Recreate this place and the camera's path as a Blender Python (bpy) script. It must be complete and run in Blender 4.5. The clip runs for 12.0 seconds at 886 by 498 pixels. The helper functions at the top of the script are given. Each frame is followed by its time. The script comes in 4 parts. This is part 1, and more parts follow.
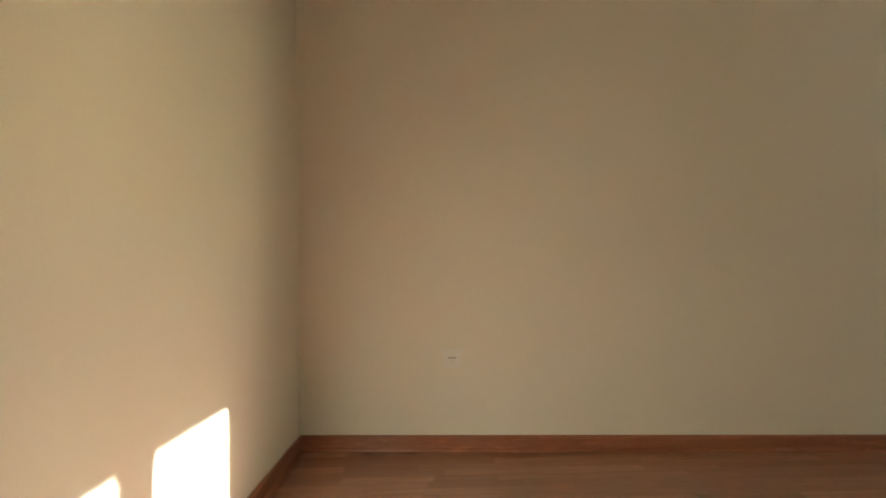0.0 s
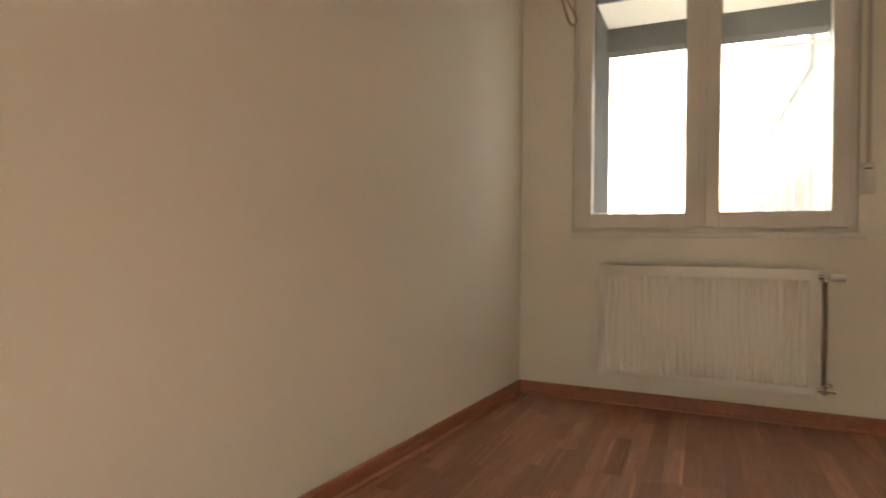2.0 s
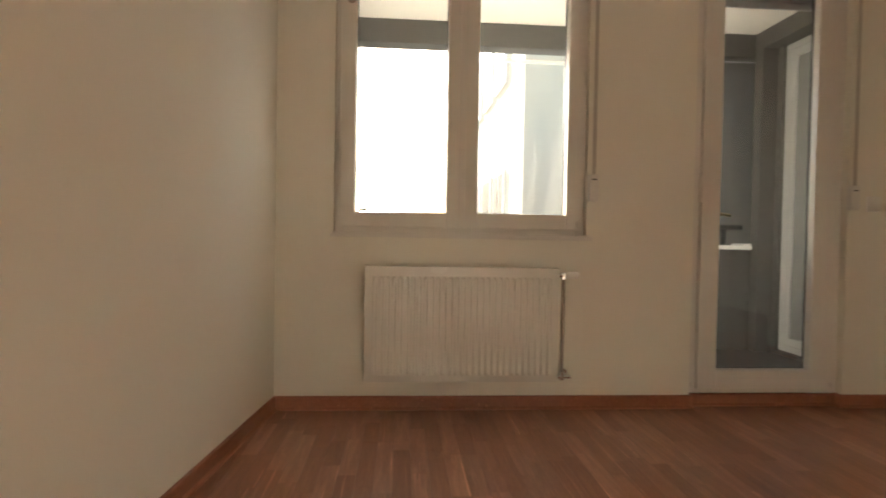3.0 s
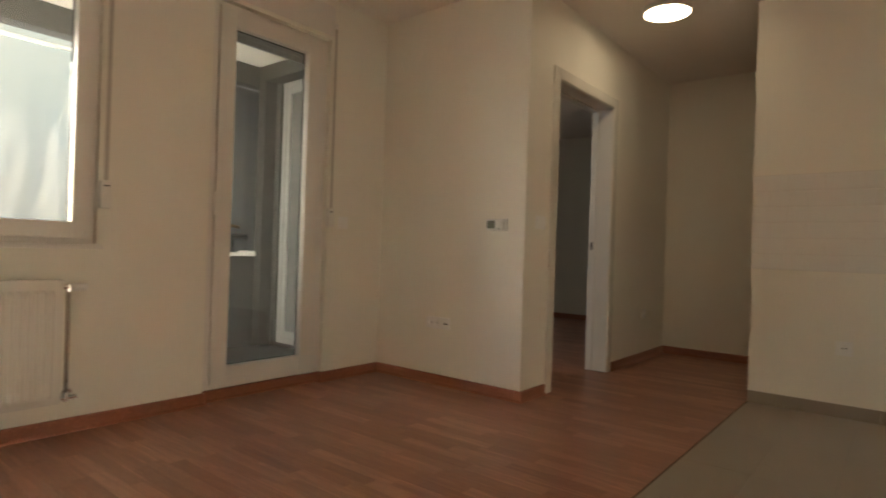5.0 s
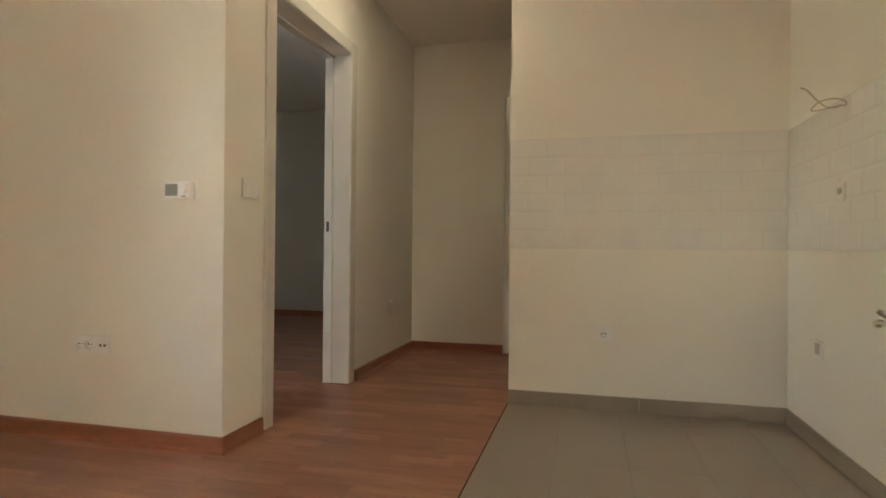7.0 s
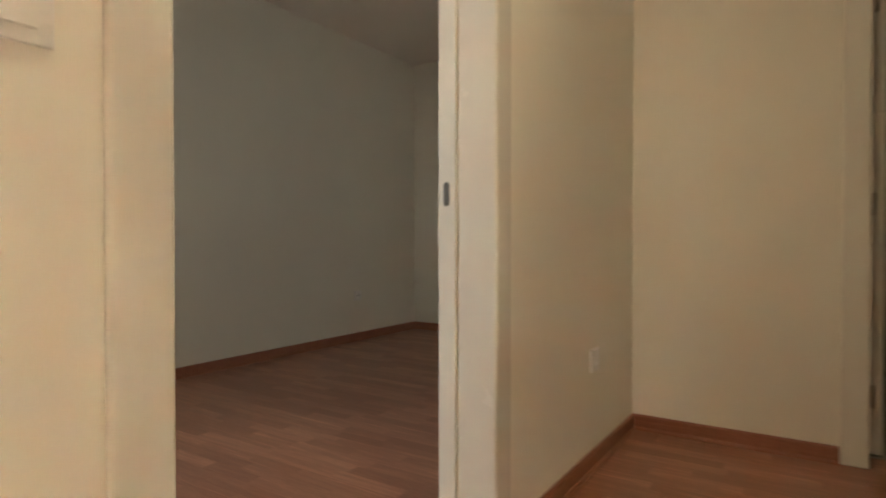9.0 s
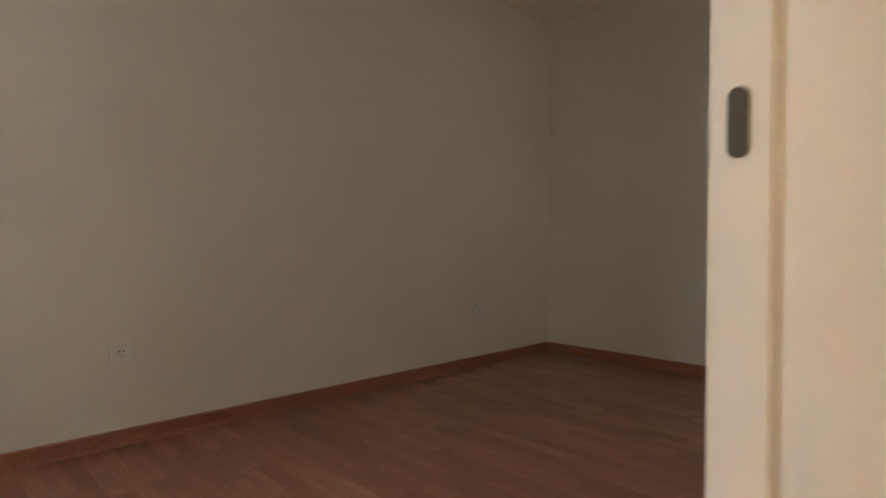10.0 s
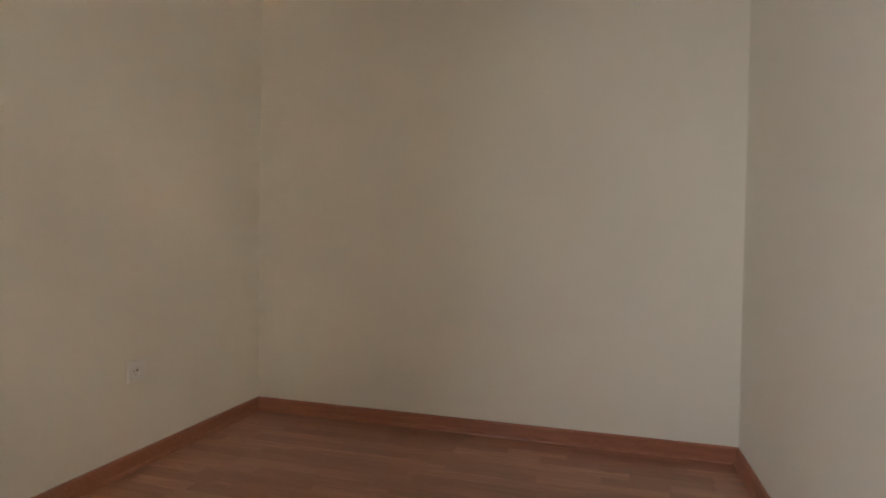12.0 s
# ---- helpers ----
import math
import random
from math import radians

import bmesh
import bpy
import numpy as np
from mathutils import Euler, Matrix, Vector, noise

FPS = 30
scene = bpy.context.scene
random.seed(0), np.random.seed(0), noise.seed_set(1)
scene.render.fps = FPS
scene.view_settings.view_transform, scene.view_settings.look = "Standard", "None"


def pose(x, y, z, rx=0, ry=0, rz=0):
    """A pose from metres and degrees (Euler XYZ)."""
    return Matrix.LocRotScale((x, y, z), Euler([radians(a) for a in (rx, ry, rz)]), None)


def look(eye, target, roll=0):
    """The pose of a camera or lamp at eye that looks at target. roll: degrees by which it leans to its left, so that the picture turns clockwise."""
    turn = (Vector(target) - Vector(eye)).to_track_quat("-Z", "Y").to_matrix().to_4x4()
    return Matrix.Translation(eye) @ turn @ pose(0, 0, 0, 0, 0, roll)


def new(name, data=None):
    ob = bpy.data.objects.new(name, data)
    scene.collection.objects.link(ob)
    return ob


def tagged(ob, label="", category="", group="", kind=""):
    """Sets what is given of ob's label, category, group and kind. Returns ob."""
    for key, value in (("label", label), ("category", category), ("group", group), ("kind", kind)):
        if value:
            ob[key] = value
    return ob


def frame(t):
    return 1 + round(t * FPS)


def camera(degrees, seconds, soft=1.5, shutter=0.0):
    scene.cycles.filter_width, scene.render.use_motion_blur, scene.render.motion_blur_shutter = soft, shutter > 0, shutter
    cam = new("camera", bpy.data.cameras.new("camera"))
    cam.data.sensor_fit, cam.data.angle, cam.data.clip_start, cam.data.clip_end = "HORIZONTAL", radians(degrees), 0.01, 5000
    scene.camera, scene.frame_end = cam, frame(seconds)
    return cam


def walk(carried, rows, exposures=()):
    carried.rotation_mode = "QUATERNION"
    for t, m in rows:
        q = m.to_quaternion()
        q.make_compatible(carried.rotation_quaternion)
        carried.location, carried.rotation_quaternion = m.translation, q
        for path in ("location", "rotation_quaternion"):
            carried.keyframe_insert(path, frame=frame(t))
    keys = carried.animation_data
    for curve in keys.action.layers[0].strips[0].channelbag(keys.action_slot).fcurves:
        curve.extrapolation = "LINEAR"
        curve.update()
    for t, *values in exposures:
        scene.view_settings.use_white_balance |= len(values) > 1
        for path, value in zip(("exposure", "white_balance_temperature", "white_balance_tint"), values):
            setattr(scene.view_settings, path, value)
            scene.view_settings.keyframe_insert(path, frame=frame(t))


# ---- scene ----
cam = camera(75.5, 12.0, soft=1.7, shutter=0.3)
PATH = [
    (0, (-3.096, -2.458, 0.810), (-3.074, -0.461, 0.910), -1.3),
    (0.5, (-3.242, -2.106, 0.870), (-2.549, -0.230, 0.914), -1.5),
    (1, (-3.339, -1.534, 0.896), (-2.176, 0.093, 0.853), 0.5),
    (1.5, (-3.267, -1.218, 0.835), (-1.732, 0.064, 0.813), 0.4),
    (2, (-3.173, -0.941, 0.838), (-1.349, -0.119, 0.823), 0.6),
    (2.5, (-3.107, -0.724, 0.859), (-1.128, -0.436, 0.839), 1.0),
    (3, (-2.939, -0.635, 0.896), (-0.945, -0.78, 0.851), 1.0),
    (3.5, (-2.987, -0.589, 0.953), (-1.05, -1.086, 0.913), 1.3),
    (5.5, (-3.14, -0.464, 0.928), (-2.21, -2.235, 0.94), 1.5),
    (6, (-3.066, -0.719, 0.916), (-2.417, -2.61, 0.924), 1.1),
    (6.5, (-2.902, -1.048, 0.869), (-2.387, -2.981, 0.877), 1.1),
    (8.3, (-2.38, -2.869, 0.876), (-1.908, -4.812, 0.851), 0.1),
    (8.5, (-2.294, -3.087, 0.884), (-1.623, -4.971, 0.852), -0.2),
    (8.7, (-2.185, -3.27, 0.89), (-1.326, -5.076, 0.859), -0.4),
    (9, (-2.0, -3.527, 0.879), (-0.902, -5.199, 0.853), -0.0),
    (9.5, (-1.68, -3.909, 0.872), (-0.35, -5.403, 0.847), 0.3),
    (10, (-1.316, -4.298, 0.899), (0.109, -5.701, 0.869), 0.3),
    (10.5, (-0.97, -4.575, 0.881), (0.295, -6.123, 0.852), 1.0),
    (11, (-0.718, -5.051, 0.858), (0.023, -6.908, 0.824), 1.0),
    (11.2, (-0.685, -5.187, 0.843), (-0.13, -7.108, 0.831), 1.1),
    (11.5, (-0.576, -5.341, 0.901), (-0.14, -7.293, 0.874), 1.2),
    (12, (-0.397, -5.479, 0.959), (0.152, -7.402, 0.921), 1.0),
]
EXPOSURES = [(0.0, 2.75, 6500, -4), (0.5, 2.68, 6850, 5), (1.0, 2.87, 6650, 1), (1.5, 2.83, 6500, 6), (2.0, 2.9, 6500, 8), (2.5, 3.15, 6600, 9), (3.0, 2.98, 6600, 9), (3.5, 2.48, 6700, 11),
             (5.5, 3.32, 6300, 4), (6.0, 3.46, 6150, 3), (6.5, 3.6, 5980, 2), (8.5, 4.5, 6150, -2), (9.0, 4.52, 6450, 3), (9.5, 4.57, 6800, 9), (10.0, 4.62, 6750, 9),
             (10.5, 4.97, 7000, 11), (11.0, 5.15, 6750, 9), (11.5, 5.44, 6600, 9), (12.0, 5.53, 6700, 10)]
walk(cam, [(t, look(e, a, r)) for t, e, a, r in PATH], EXPOSURES)

# ---- light ----
SUN_AZ, SUN_EL = radians(86.4), radians(19.95)   # azimuth clockwise from +y, height over the horizon
world = bpy.data.worlds.new("sky")
scene.world = world
world.use_nodes = True
wn = world.node_tree.nodes
sky = wn.new("ShaderNodeTexSky")
sky.sky_type = "NISHITA"
sky.sun_disc = False
sky.sun_elevation = SUN_EL
sky.sun_rotation = SUN_AZ
world.node_tree.links.new(sky.outputs[0], wn["Background"].inputs[0])
wn["Background"].inputs[1].default_value = 0.095
sun = new("sun", bpy.data.lights.new("sun", "SUN"))
sun.data.energy = 5.0
sun.data.angle = radians(0.5)
sun.data.color = (1.0, 0.93, 0.82)
sun_way = Vector((math.sin(SUN_AZ) * math.cos(SUN_EL), math.cos(SUN_AZ) * math.cos(SUN_EL), math.sin(SUN_EL)))
sun.matrix_world = look(sun_way * 40, (0, 0, 0))


# daylight that the loggia sends through the bedroom's glass door
day = new("bedroom_daylight", bpy.data.lights.new("bedroom_daylight", "AREA"))
day.data.shape, day.data.size, day.data.size_y = "RECTANGLE", 0.36, 2.1
day.data.energy, day.data.color = 0.82, (0.88, 0.87, 0.92)
day.data.spread = radians(112)
day.matrix_world = look((1.02, -3.63, 1.22), (0.12, -4.09, 1.15))


# ---- materials ----
def nodes_of(name):
    m = bpy.data.materials.new(name)
    m.use_nodes = True
    return m, m.node_tree.nodes, m.node_tree.links, m.node_tree.nodes["Principled BSDF"]


def surface(name, colour, rough=0.5, metal=0.0, vary=0.06, scale=6.0, bump=0.05, grain=180.0, stretch=(1, 1, 1), coat=0.0):
    """Colour with wide and fine variation, uneven gloss and a fine relief, in metres."""
    m, n, l, b = nodes_of(name)
    mp = n.new("ShaderNodeMapping")
    geo = n.new("ShaderNodeNewGeometry")
    mp.inputs["Scale"].default_value = stretch
    l.new(geo.outputs["Position"], mp.inputs[0])
    wide, fine = n.new("ShaderNodeTexNoise"), n.new("ShaderNodeTexNoise")
    wide.inputs["Scale"].default_value, fine.inputs["Scale"].default_value = scale, grain
    wide.inputs["Detail"].default_value, fine.inputs["Detail"].default_value = 5, 3
    l.new(mp.outputs[0], wide.inputs[0]), l.new(mp.outputs[0], fine.inputs[0])
    add = n.new("ShaderNodeMath")
    add.operation = "MULTIPLY_ADD"
    add.inputs[1].default_value = 0.35
    l.new(fine.outputs[0], add.inputs[0]), l.new(wide.outputs[0], add.inputs[2])
    ramp = n.new("ShaderNodeMapRange")
    ramp.inputs[1].default_value, ramp.inputs[2].default_value = 0.35, 1.0
    ramp.inputs[3].default_value, ramp.inputs[4].default_value = 1 - vary, 1 + vary
    l.new(add.outputs[0], ramp.inputs[0])
    mix = n.new("ShaderNodeVectorMath")
    mix.operation = "SCALE"
    mix.inputs[0].default_value = colour
    l.new(ramp.outputs[0], mix.inputs["Scale"])
    l.new(mix.outputs[0], b.inputs["Base Color"])
    rr = n.new("ShaderNodeMapRange")
    rr.inputs[3].default_value, rr.inputs[4].default_value = max(0.02, rough - 0.08), min(1, rough + 0.08)
    l.new(wide.outputs[0], rr.inputs[0]), l.new(rr.outputs[0], b.inputs["Roughness"])
    b.inputs["Metallic"].default_value = metal
    b.inputs["Coat Weight"].default_value = coat
    if bump:
        bp = n.new("ShaderNodeBump")
        bp.inputs["Strength"].default_value, bp.inputs["Distance"].default_value = bump, 0.004
        l.new(add.outputs[0], bp.inputs["Height"]), l.new(bp.outputs[0], b.inputs["Normal"])
    return m


def wood(name, dark, light, rough, per_piece, coat=0.0):
    """Reddish boards with the grain along x; per_piece: what tells one stave from another."""
    m, n, l, b = nodes_of(name)
    geo, mp = n.new("ShaderNodeNewGeometry"), n.new("ShaderNodeMapping")
    mp.inputs["Scale"].default_value = (1.2, 16, 16)
    if per_piece == "object":
        which = n.new("ShaderNodeObjectInfo").outputs["Random"]
    else:
        which = geo.outputs["Random Per Island"]
    shift = n.new("ShaderNodeVectorMath")
    shift.operation = "MULTIPLY_ADD"
    comb = n.new("ShaderNodeCombineXYZ")
    for i in range(3):
        l.new(which, comb.inputs[i])
    shift.inputs[1].default_value = (37, 11, 5)
    l.new(comb.outputs[0], shift.inputs[0]), l.new(geo.outputs["Position"], shift.inputs[2])
    l.new(shift.outputs[0], mp.inputs[0])
    grain, pore = n.new("ShaderNodeTexNoise"), n.new("ShaderNodeTexNoise")
    grain.inputs["Scale"].default_value, grain.inputs["Detail"].default_value, grain.inputs["Distortion"].default_value = 3.0, 6, 0.7
    pore.inputs["Scale"].default_value, pore.inputs["Detail"].default_value = 22.0, 3
    l.new(mp.outputs[0], grain.inputs[0]), l.new(mp.outputs[0], pore.inputs[0])
    f = n.new("ShaderNodeMath")
    f.operation = "MULTIPLY_ADD"
    f.inputs[1].default_value = 0.48
    l.new(which, f.inputs[0])
    g = n.new("ShaderNodeMath")
    g.operation = "MULTIPLY_ADD"
    g.inputs[1].default_value, g.inputs[2].default_value = 1.05, -0.2
    l.new(grain.outputs[0], g.inputs[0]), l.new(g.outputs[0], f.inputs[2])
    ramp = n.new("ShaderNodeValToRGB")
    e = ramp.color_ramp.elements
    e[0].position, e[0].color = 0.05, (*dark, 1)
    e[1].position, e[1].color = 0.95, (*light, 1)
    mid = e.new(0.6)
    mid.color = tuple(dark[i] * 0.55 + light[i] * 0.45 for i in range(3)) + (1,)
    l.new(f.outputs[0], ramp.inputs[0])
    dk = n.new("ShaderNodeMapRange")
    dk.inputs[1].default_value, dk.inputs[2].default_value = 0.3, 0.7
    dk.inputs[3].default_value, dk.inputs[4].default_value = 0.86, 1.08
    l.new(pore.outputs[0], dk.inputs[0])
    mix = n.new("ShaderNodeVectorMath")
    mix.operation = "SCALE"
    l.new(ramp.outputs[0], mix.inputs[0]), l.new(dk.outputs[0], mix.inputs["Scale"])
    thin = n.new("ShaderNodeMapping")
    thin.inputs["Scale"].default_value = (1.6, 75, 75)
    l.new(shift.outputs[0], thin.inputs[0])
    streak, pick = n.new("ShaderNodeTexNoise"), n.new("ShaderNodeMapRange")
    streak.inputs["Scale"].default_value, streak.inputs["Detail"].default_value, streak.inputs["Distortion"].default_value = 1.0, 2, 0.4
    pick.inputs[1].default_value, pick.inputs[2].default_value = 0.64, 0.74
    pick.inputs[3].default_value, pick.inputs[4].default_value = 1.0, 1.55
    l.new(thin.outputs[0], streak.inputs[0]), l.new(streak.outputs[0], pick.inputs[0])
    fleck = n.new("ShaderNodeVectorMath")
    fleck.operation = "SCALE"
    l.new(mix.outputs[0], fleck.inputs[0]), l.new(pick.outputs[0], fleck.inputs["Scale"])
    l.new(fleck.outputs[0], b.inputs["Base Color"])
    rr = n.new("ShaderNodeMapRange")
    rr.inputs[3].default_value, rr.inputs[4].default_value = rough - 0.07, rough + 0.1
    l.new(grain.outputs[0], rr.inputs[0]), l.new(rr.outputs[0], b.inputs["Roughness"])
    b.inputs["Coat Weight"].default_value = coat
    b.inputs["Coat Roughness"].default_value = 0.25
    bp = n.new("ShaderNodeBump")
    bp.inputs["Strength"].default_value, bp.inputs["Distance"].default_value = 0.08, 0.002
    l.new(pore.outputs[0], bp.inputs["Height"]), l.new(bp.outputs[0], b.inputs["Normal"])
    return m


def glass(name, rough=0.0, streaks=False, tint=(1, 1, 1)):
    """A thin clear pane: mostly straight through, with a faint mirror."""
    m, n, l, b = nodes_of(name)
    n.remove(b)
    out = n["Material Output"]
    clear, shine, mix, fr = n.new("ShaderNodeBsdfTransparent"), n.new("ShaderNodeBsdfGlossy"), n.new("ShaderNodeMixShader"), n.new("ShaderNodeFresnel")
    clear.inputs[0].default_value = (*tint, 1)
    shine.inputs["Roughness"].default_value = rough
    fr.inputs[0].default_value = 1.45
    l.new(fr.outputs[0], mix.inputs[0]), l.new(clear.outputs[0], mix.inputs[1]), l.new(shine.outputs[0], mix.inputs[2])
    last = mix
    if streaks:
        geo, mp, noise_tex = n.new("ShaderNodeNewGeometry"), n.new("ShaderNodeMapping"), n.new("ShaderNodeTexNoise")
        mp.inputs["Scale"].default_value = (6, 6, 1.3)
        noise_tex.inputs["Scale"].default_value, noise_tex.inputs["Detail"].default_value, noise_tex.inputs["Distortion"].default_value = 2.2, 4, 2.2
        l.new(geo.outputs["Position"], mp.inputs[0]), l.new(mp.outputs[0], noise_tex.inputs[0])
        rng = n.new("ShaderNodeMapRange")
        rng.inputs[1].default_value, rng.inputs[2].default_value, rng.inputs[4].default_value = 0.5, 0.8, 0.02
        l.new(noise_tex.outputs[0], rng.inputs[0])
        haze, mix2 = n.new("ShaderNodeBsdfTranslucent"), n.new("ShaderNodeMixShader")
        haze.inputs[0].default_value = (0.8, 0.8, 0.8, 1)
        l.new(rng.outputs[0], mix2.inputs[0]), l.new(mix.outputs[0], mix2.inputs[1]), l.new(haze.outputs[0], mix2.inputs[2])
        last = mix2
        bp = n.new("ShaderNodeBump")
        bp.inputs["Strength"].default_value, bp.inputs["Distance"].default_value = 0.12, 0.006
        l.new(noise_tex.outputs[0], bp.inputs["Height"]), l.new(bp.outputs[0], shine.inputs["Normal"])
    l.new(last.outputs[0], out.inputs[0])
    return m


def glow(name, colour, strength):
    m, n, l, b = nodes_of(name)
    b.inputs["Base Color"].default_value = (0.9, 0.9, 0.9, 1)
    b.inputs["Emission Color"].default_value = (*colour, 1)
    b.inputs["Emission Strength"].default_value = strength
    return m


PAINT = surface("wall_paint", (0.863, 0.842, 0.752), 0.75, vary=0.025, scale=1.7, bump=0.06, grain=240)
CEIL = surface("ceiling_paint", (0.88, 0.84, 0.77), 0.85, vary=0.02, scale=2, bump=0.05, grain=200)
PVC = surface("white_pvc", (0.80, 0.78, 0.73), 0.32, vary=0.015, scale=4, bump=0.01)
LACQUER = surface("white_lacquer", (0.77, 0.755, 0.685), 0.24, vary=0.02, scale=3, bump=0.015, grain=90)
ENAMEL = surface("radiator_enamel", (0.80, 0.79, 0.73), 0.24, vary=0.015, scale=5, bump=0.01)
PLASTIC = surface("switch_plastic", (0.87, 0.865, 0.83), 0.3, vary=0.015, scale=20, bump=0.0)
# white PVC with the loggia's shade put into its colour
SHADED_PVC = surface("pvc_shade_tone", (0.41, 0.41, 0.40), 0.5, vary=0.06, scale=4, bump=0.02)
SEAL = surface("rubber_seal", (0.05, 0.05, 0.05), 0.6, bump=0.0)
CHROME = surface("chrome", (0.72, 0.72, 0.70), 0.14, 1.0, vary=0.05, scale=40, bump=0.0)
NICKEL = surface("brushed_nickel", (0.42, 0.38, 0.33), 0.3, 1.0, vary=0.08, scale=60, bump=0.03, grain=400)
STAVE = wood("parquet_stave", (0.262, 0.106, 0.066), (0.53, 0.262, 0.165), 0.34, "object", 0.25)
STAVES = wood("parquet_staves", (0.262, 0.106, 0.066), (0.53, 0.262, 0.165), 0.34, "island", 0.25)
SKIRT = wood("skirting_wood", (0.29, 0.112, 0.064), (0.43, 0.18, 0.105), 0.35, "object", 0.2)
JOINT = surface("joint_dark", (0.07, 0.032, 0.018), 0.8, bump=0.0)
TILE = surface("white_wall_tile", (0.83, 0.83, 0.785), 0.08, vary=0.02, scale=9, bump=0.012, grain=30)
GROUT = surface("pale_grout", (0.72, 0.70, 0.645), 0.9, vary=0.05, scale=20, bump=0.1)
FLOOR_TILE = surface("grey_floor_tile", (0.34, 0.295, 0.235), 0.38, vary=0.07, scale=5, bump=0.04, grain=120)
FLOOR_GROUT = surface("floor_grout", (0.24, 0.22, 0.185), 0.9, vary=0.06, scale=30, bump=0.1)
GREY = surface("grey_render", (0.082, 0.080, 0.075), 0.85, vary=0.08, scale=3, bump=0.12, grain=160)
GREY_TILE = surface("loggia_tile", (0.065, 0.065, 0.063), 0.5, vary=0.08, scale=6, bump=0.05)
DARK_METAL = surface("dark_railing_paint", (0.03, 0.03, 0.03), 0.55, 0.0, vary=0.06, scale=20, bump=0.02)
BATH = surface("dark_bath_tile", (0.40, 0.36, 0.29), 0.25, vary=0.25, scale=4, bump=0.03)
FACADE = surface("facade_render", (0.46, 0.41, 0.31), 0.9, vary=0.06, scale=1.2, bump=0.2, grain=60)
FACADE_GREY = surface("facade_grey", (0.36, 0.38, 0.40), 0.9, vary=0.06, scale=1.2, bump=0.2, grain=60)
WINDOW_DARK = surface("far_window_glass", (0.03, 0.032, 0.035), 0.6, bump=0.0)
WINDOW_DARK.node_tree.nodes["Principled BSDF"].inputs["Specular IOR Level"].default_value = 0.1
WIRE = surface("wire_sheath", (0.42, 0.36, 0.28), 0.5, vary=0.05, scale=60, bump=0.0)
SCREEN = surface("lcd", (0.19, 0.185, 0.155), 0.25, bump=0.0)
HOLE = surface("socket_hole", (0.03, 0.03, 0.03), 0.7, bump=0.0)
EARTH = surface("ground", (0.22, 0.20, 0.17), 0.95, vary=0.2, scale=0.6, bump=0.3, grain=20)
STRAP = surface("strap_web", (0.55, 0.52, 0.46), 0.85, vary=0.06, scale=60, bump=0.1)
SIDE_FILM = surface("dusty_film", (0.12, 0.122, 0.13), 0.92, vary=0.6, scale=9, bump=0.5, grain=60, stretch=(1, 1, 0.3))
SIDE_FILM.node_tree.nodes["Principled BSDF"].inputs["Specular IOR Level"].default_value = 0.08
PANE = glass("window_pane", 0.0)
# half-clear grey with upright streaks, painted in place of the glass's reflections
HAZY = surface("painted_pane_reflection", (0.36, 0.36, 0.34), 0.45, vary=0.12, scale=5, bump=0.15, grain=30, stretch=(9, 9, 0.5))
HAZY.node_tree.nodes["Principled BSDF"].inputs["Alpha"].default_value = 0.55
FILM = glass("protective_film", 0.22, streaks=True)
LAMP = glow("lamp_diffuser", (1.0, 0.77, 0.52), 1.9)


# ---- builders ----
def box(bm, x0, y0, z0, x1, y1, z1):
    vs = [bm.verts.new((x, y, z)) for z in (z0, z1) for x, y in ((x0, y0), (x1, y0), (x1, y1), (x0, y1))]
    for f in ((0, 3, 2, 1), (4, 5, 6, 7), (0, 1, 5, 4), (1, 2, 6, 5), (2, 3, 7, 6), (3, 0, 4, 7)):
        bm.faces.new([vs[i] for i in f])
    return vs


def rod(bm, a, b, r, seg=16, r2=None):
    """A round bar from a to b."""
    a, b = Vector(a), Vector(b)
    q = (b - a).to_track_quat("Z", "Y").to_matrix()
    rings = []
    for p, rad in ((a, r), (b, r if r2 is None else r2)):
        rings.append([bm.verts.new(p + q @ Vector((rad * math.cos(2 * math.pi * i / seg), rad * math.sin(2 * math.pi * i / seg), 0))) for i in range(seg)])
    for i in range(seg):
        bm.faces.new((rings[0][i], rings[0][(i + 1) % seg], rings[1][(i + 1) % seg], rings[1][i]))
    bm.faces.new(rings[0][::-1]), bm.faces.new(rings[1])


def lathe(bm, profile, seg=32, m=None):
    """Turns (radius, height) pairs about z."""
    m = m or Matrix()
    rings = [[bm.verts.new(m @ Vector((r * math.cos(2 * math.pi * i / seg), r * math.sin(2 * math.pi * i / seg), h))) for i in range(seg)] for r, h in profile]
    for a, b in zip(rings, rings[1:]):
        for i in range(seg):
            bm.faces.new((a[i], a[(i + 1) % seg], b[(i + 1) % seg], b[i]))
    bm.faces.new(rings[0][::-1]), bm.faces.new(rings[-1])


def tube(bm, pts, r, seg=8):
    """A bent wire along points."""
    pts = [Vector(p) for p in pts]
    rings = []
    for i, p in enumerate(pts):
        d = (pts[min(i + 1, len(pts) - 1)] - pts[max(i - 1, 0)]).normalized()
        q = d.to_track_quat("Z", "Y").to_matrix()
        rings.append([bm.verts.new(p + q @ Vector((r * math.cos(2 * math.pi * k / seg), r * math.sin(2 * math.pi * k / seg), 0))) for k in range(seg)])
    for a, b in zip(rings, rings[1:]):
        for k in range(seg):
            bm.faces.new((a[k], a[(k + 1) % seg], b[(k + 1) % seg], b[k]))
    bm.faces.new(rings[0][::-1]), bm.faces.new(rings[-1])


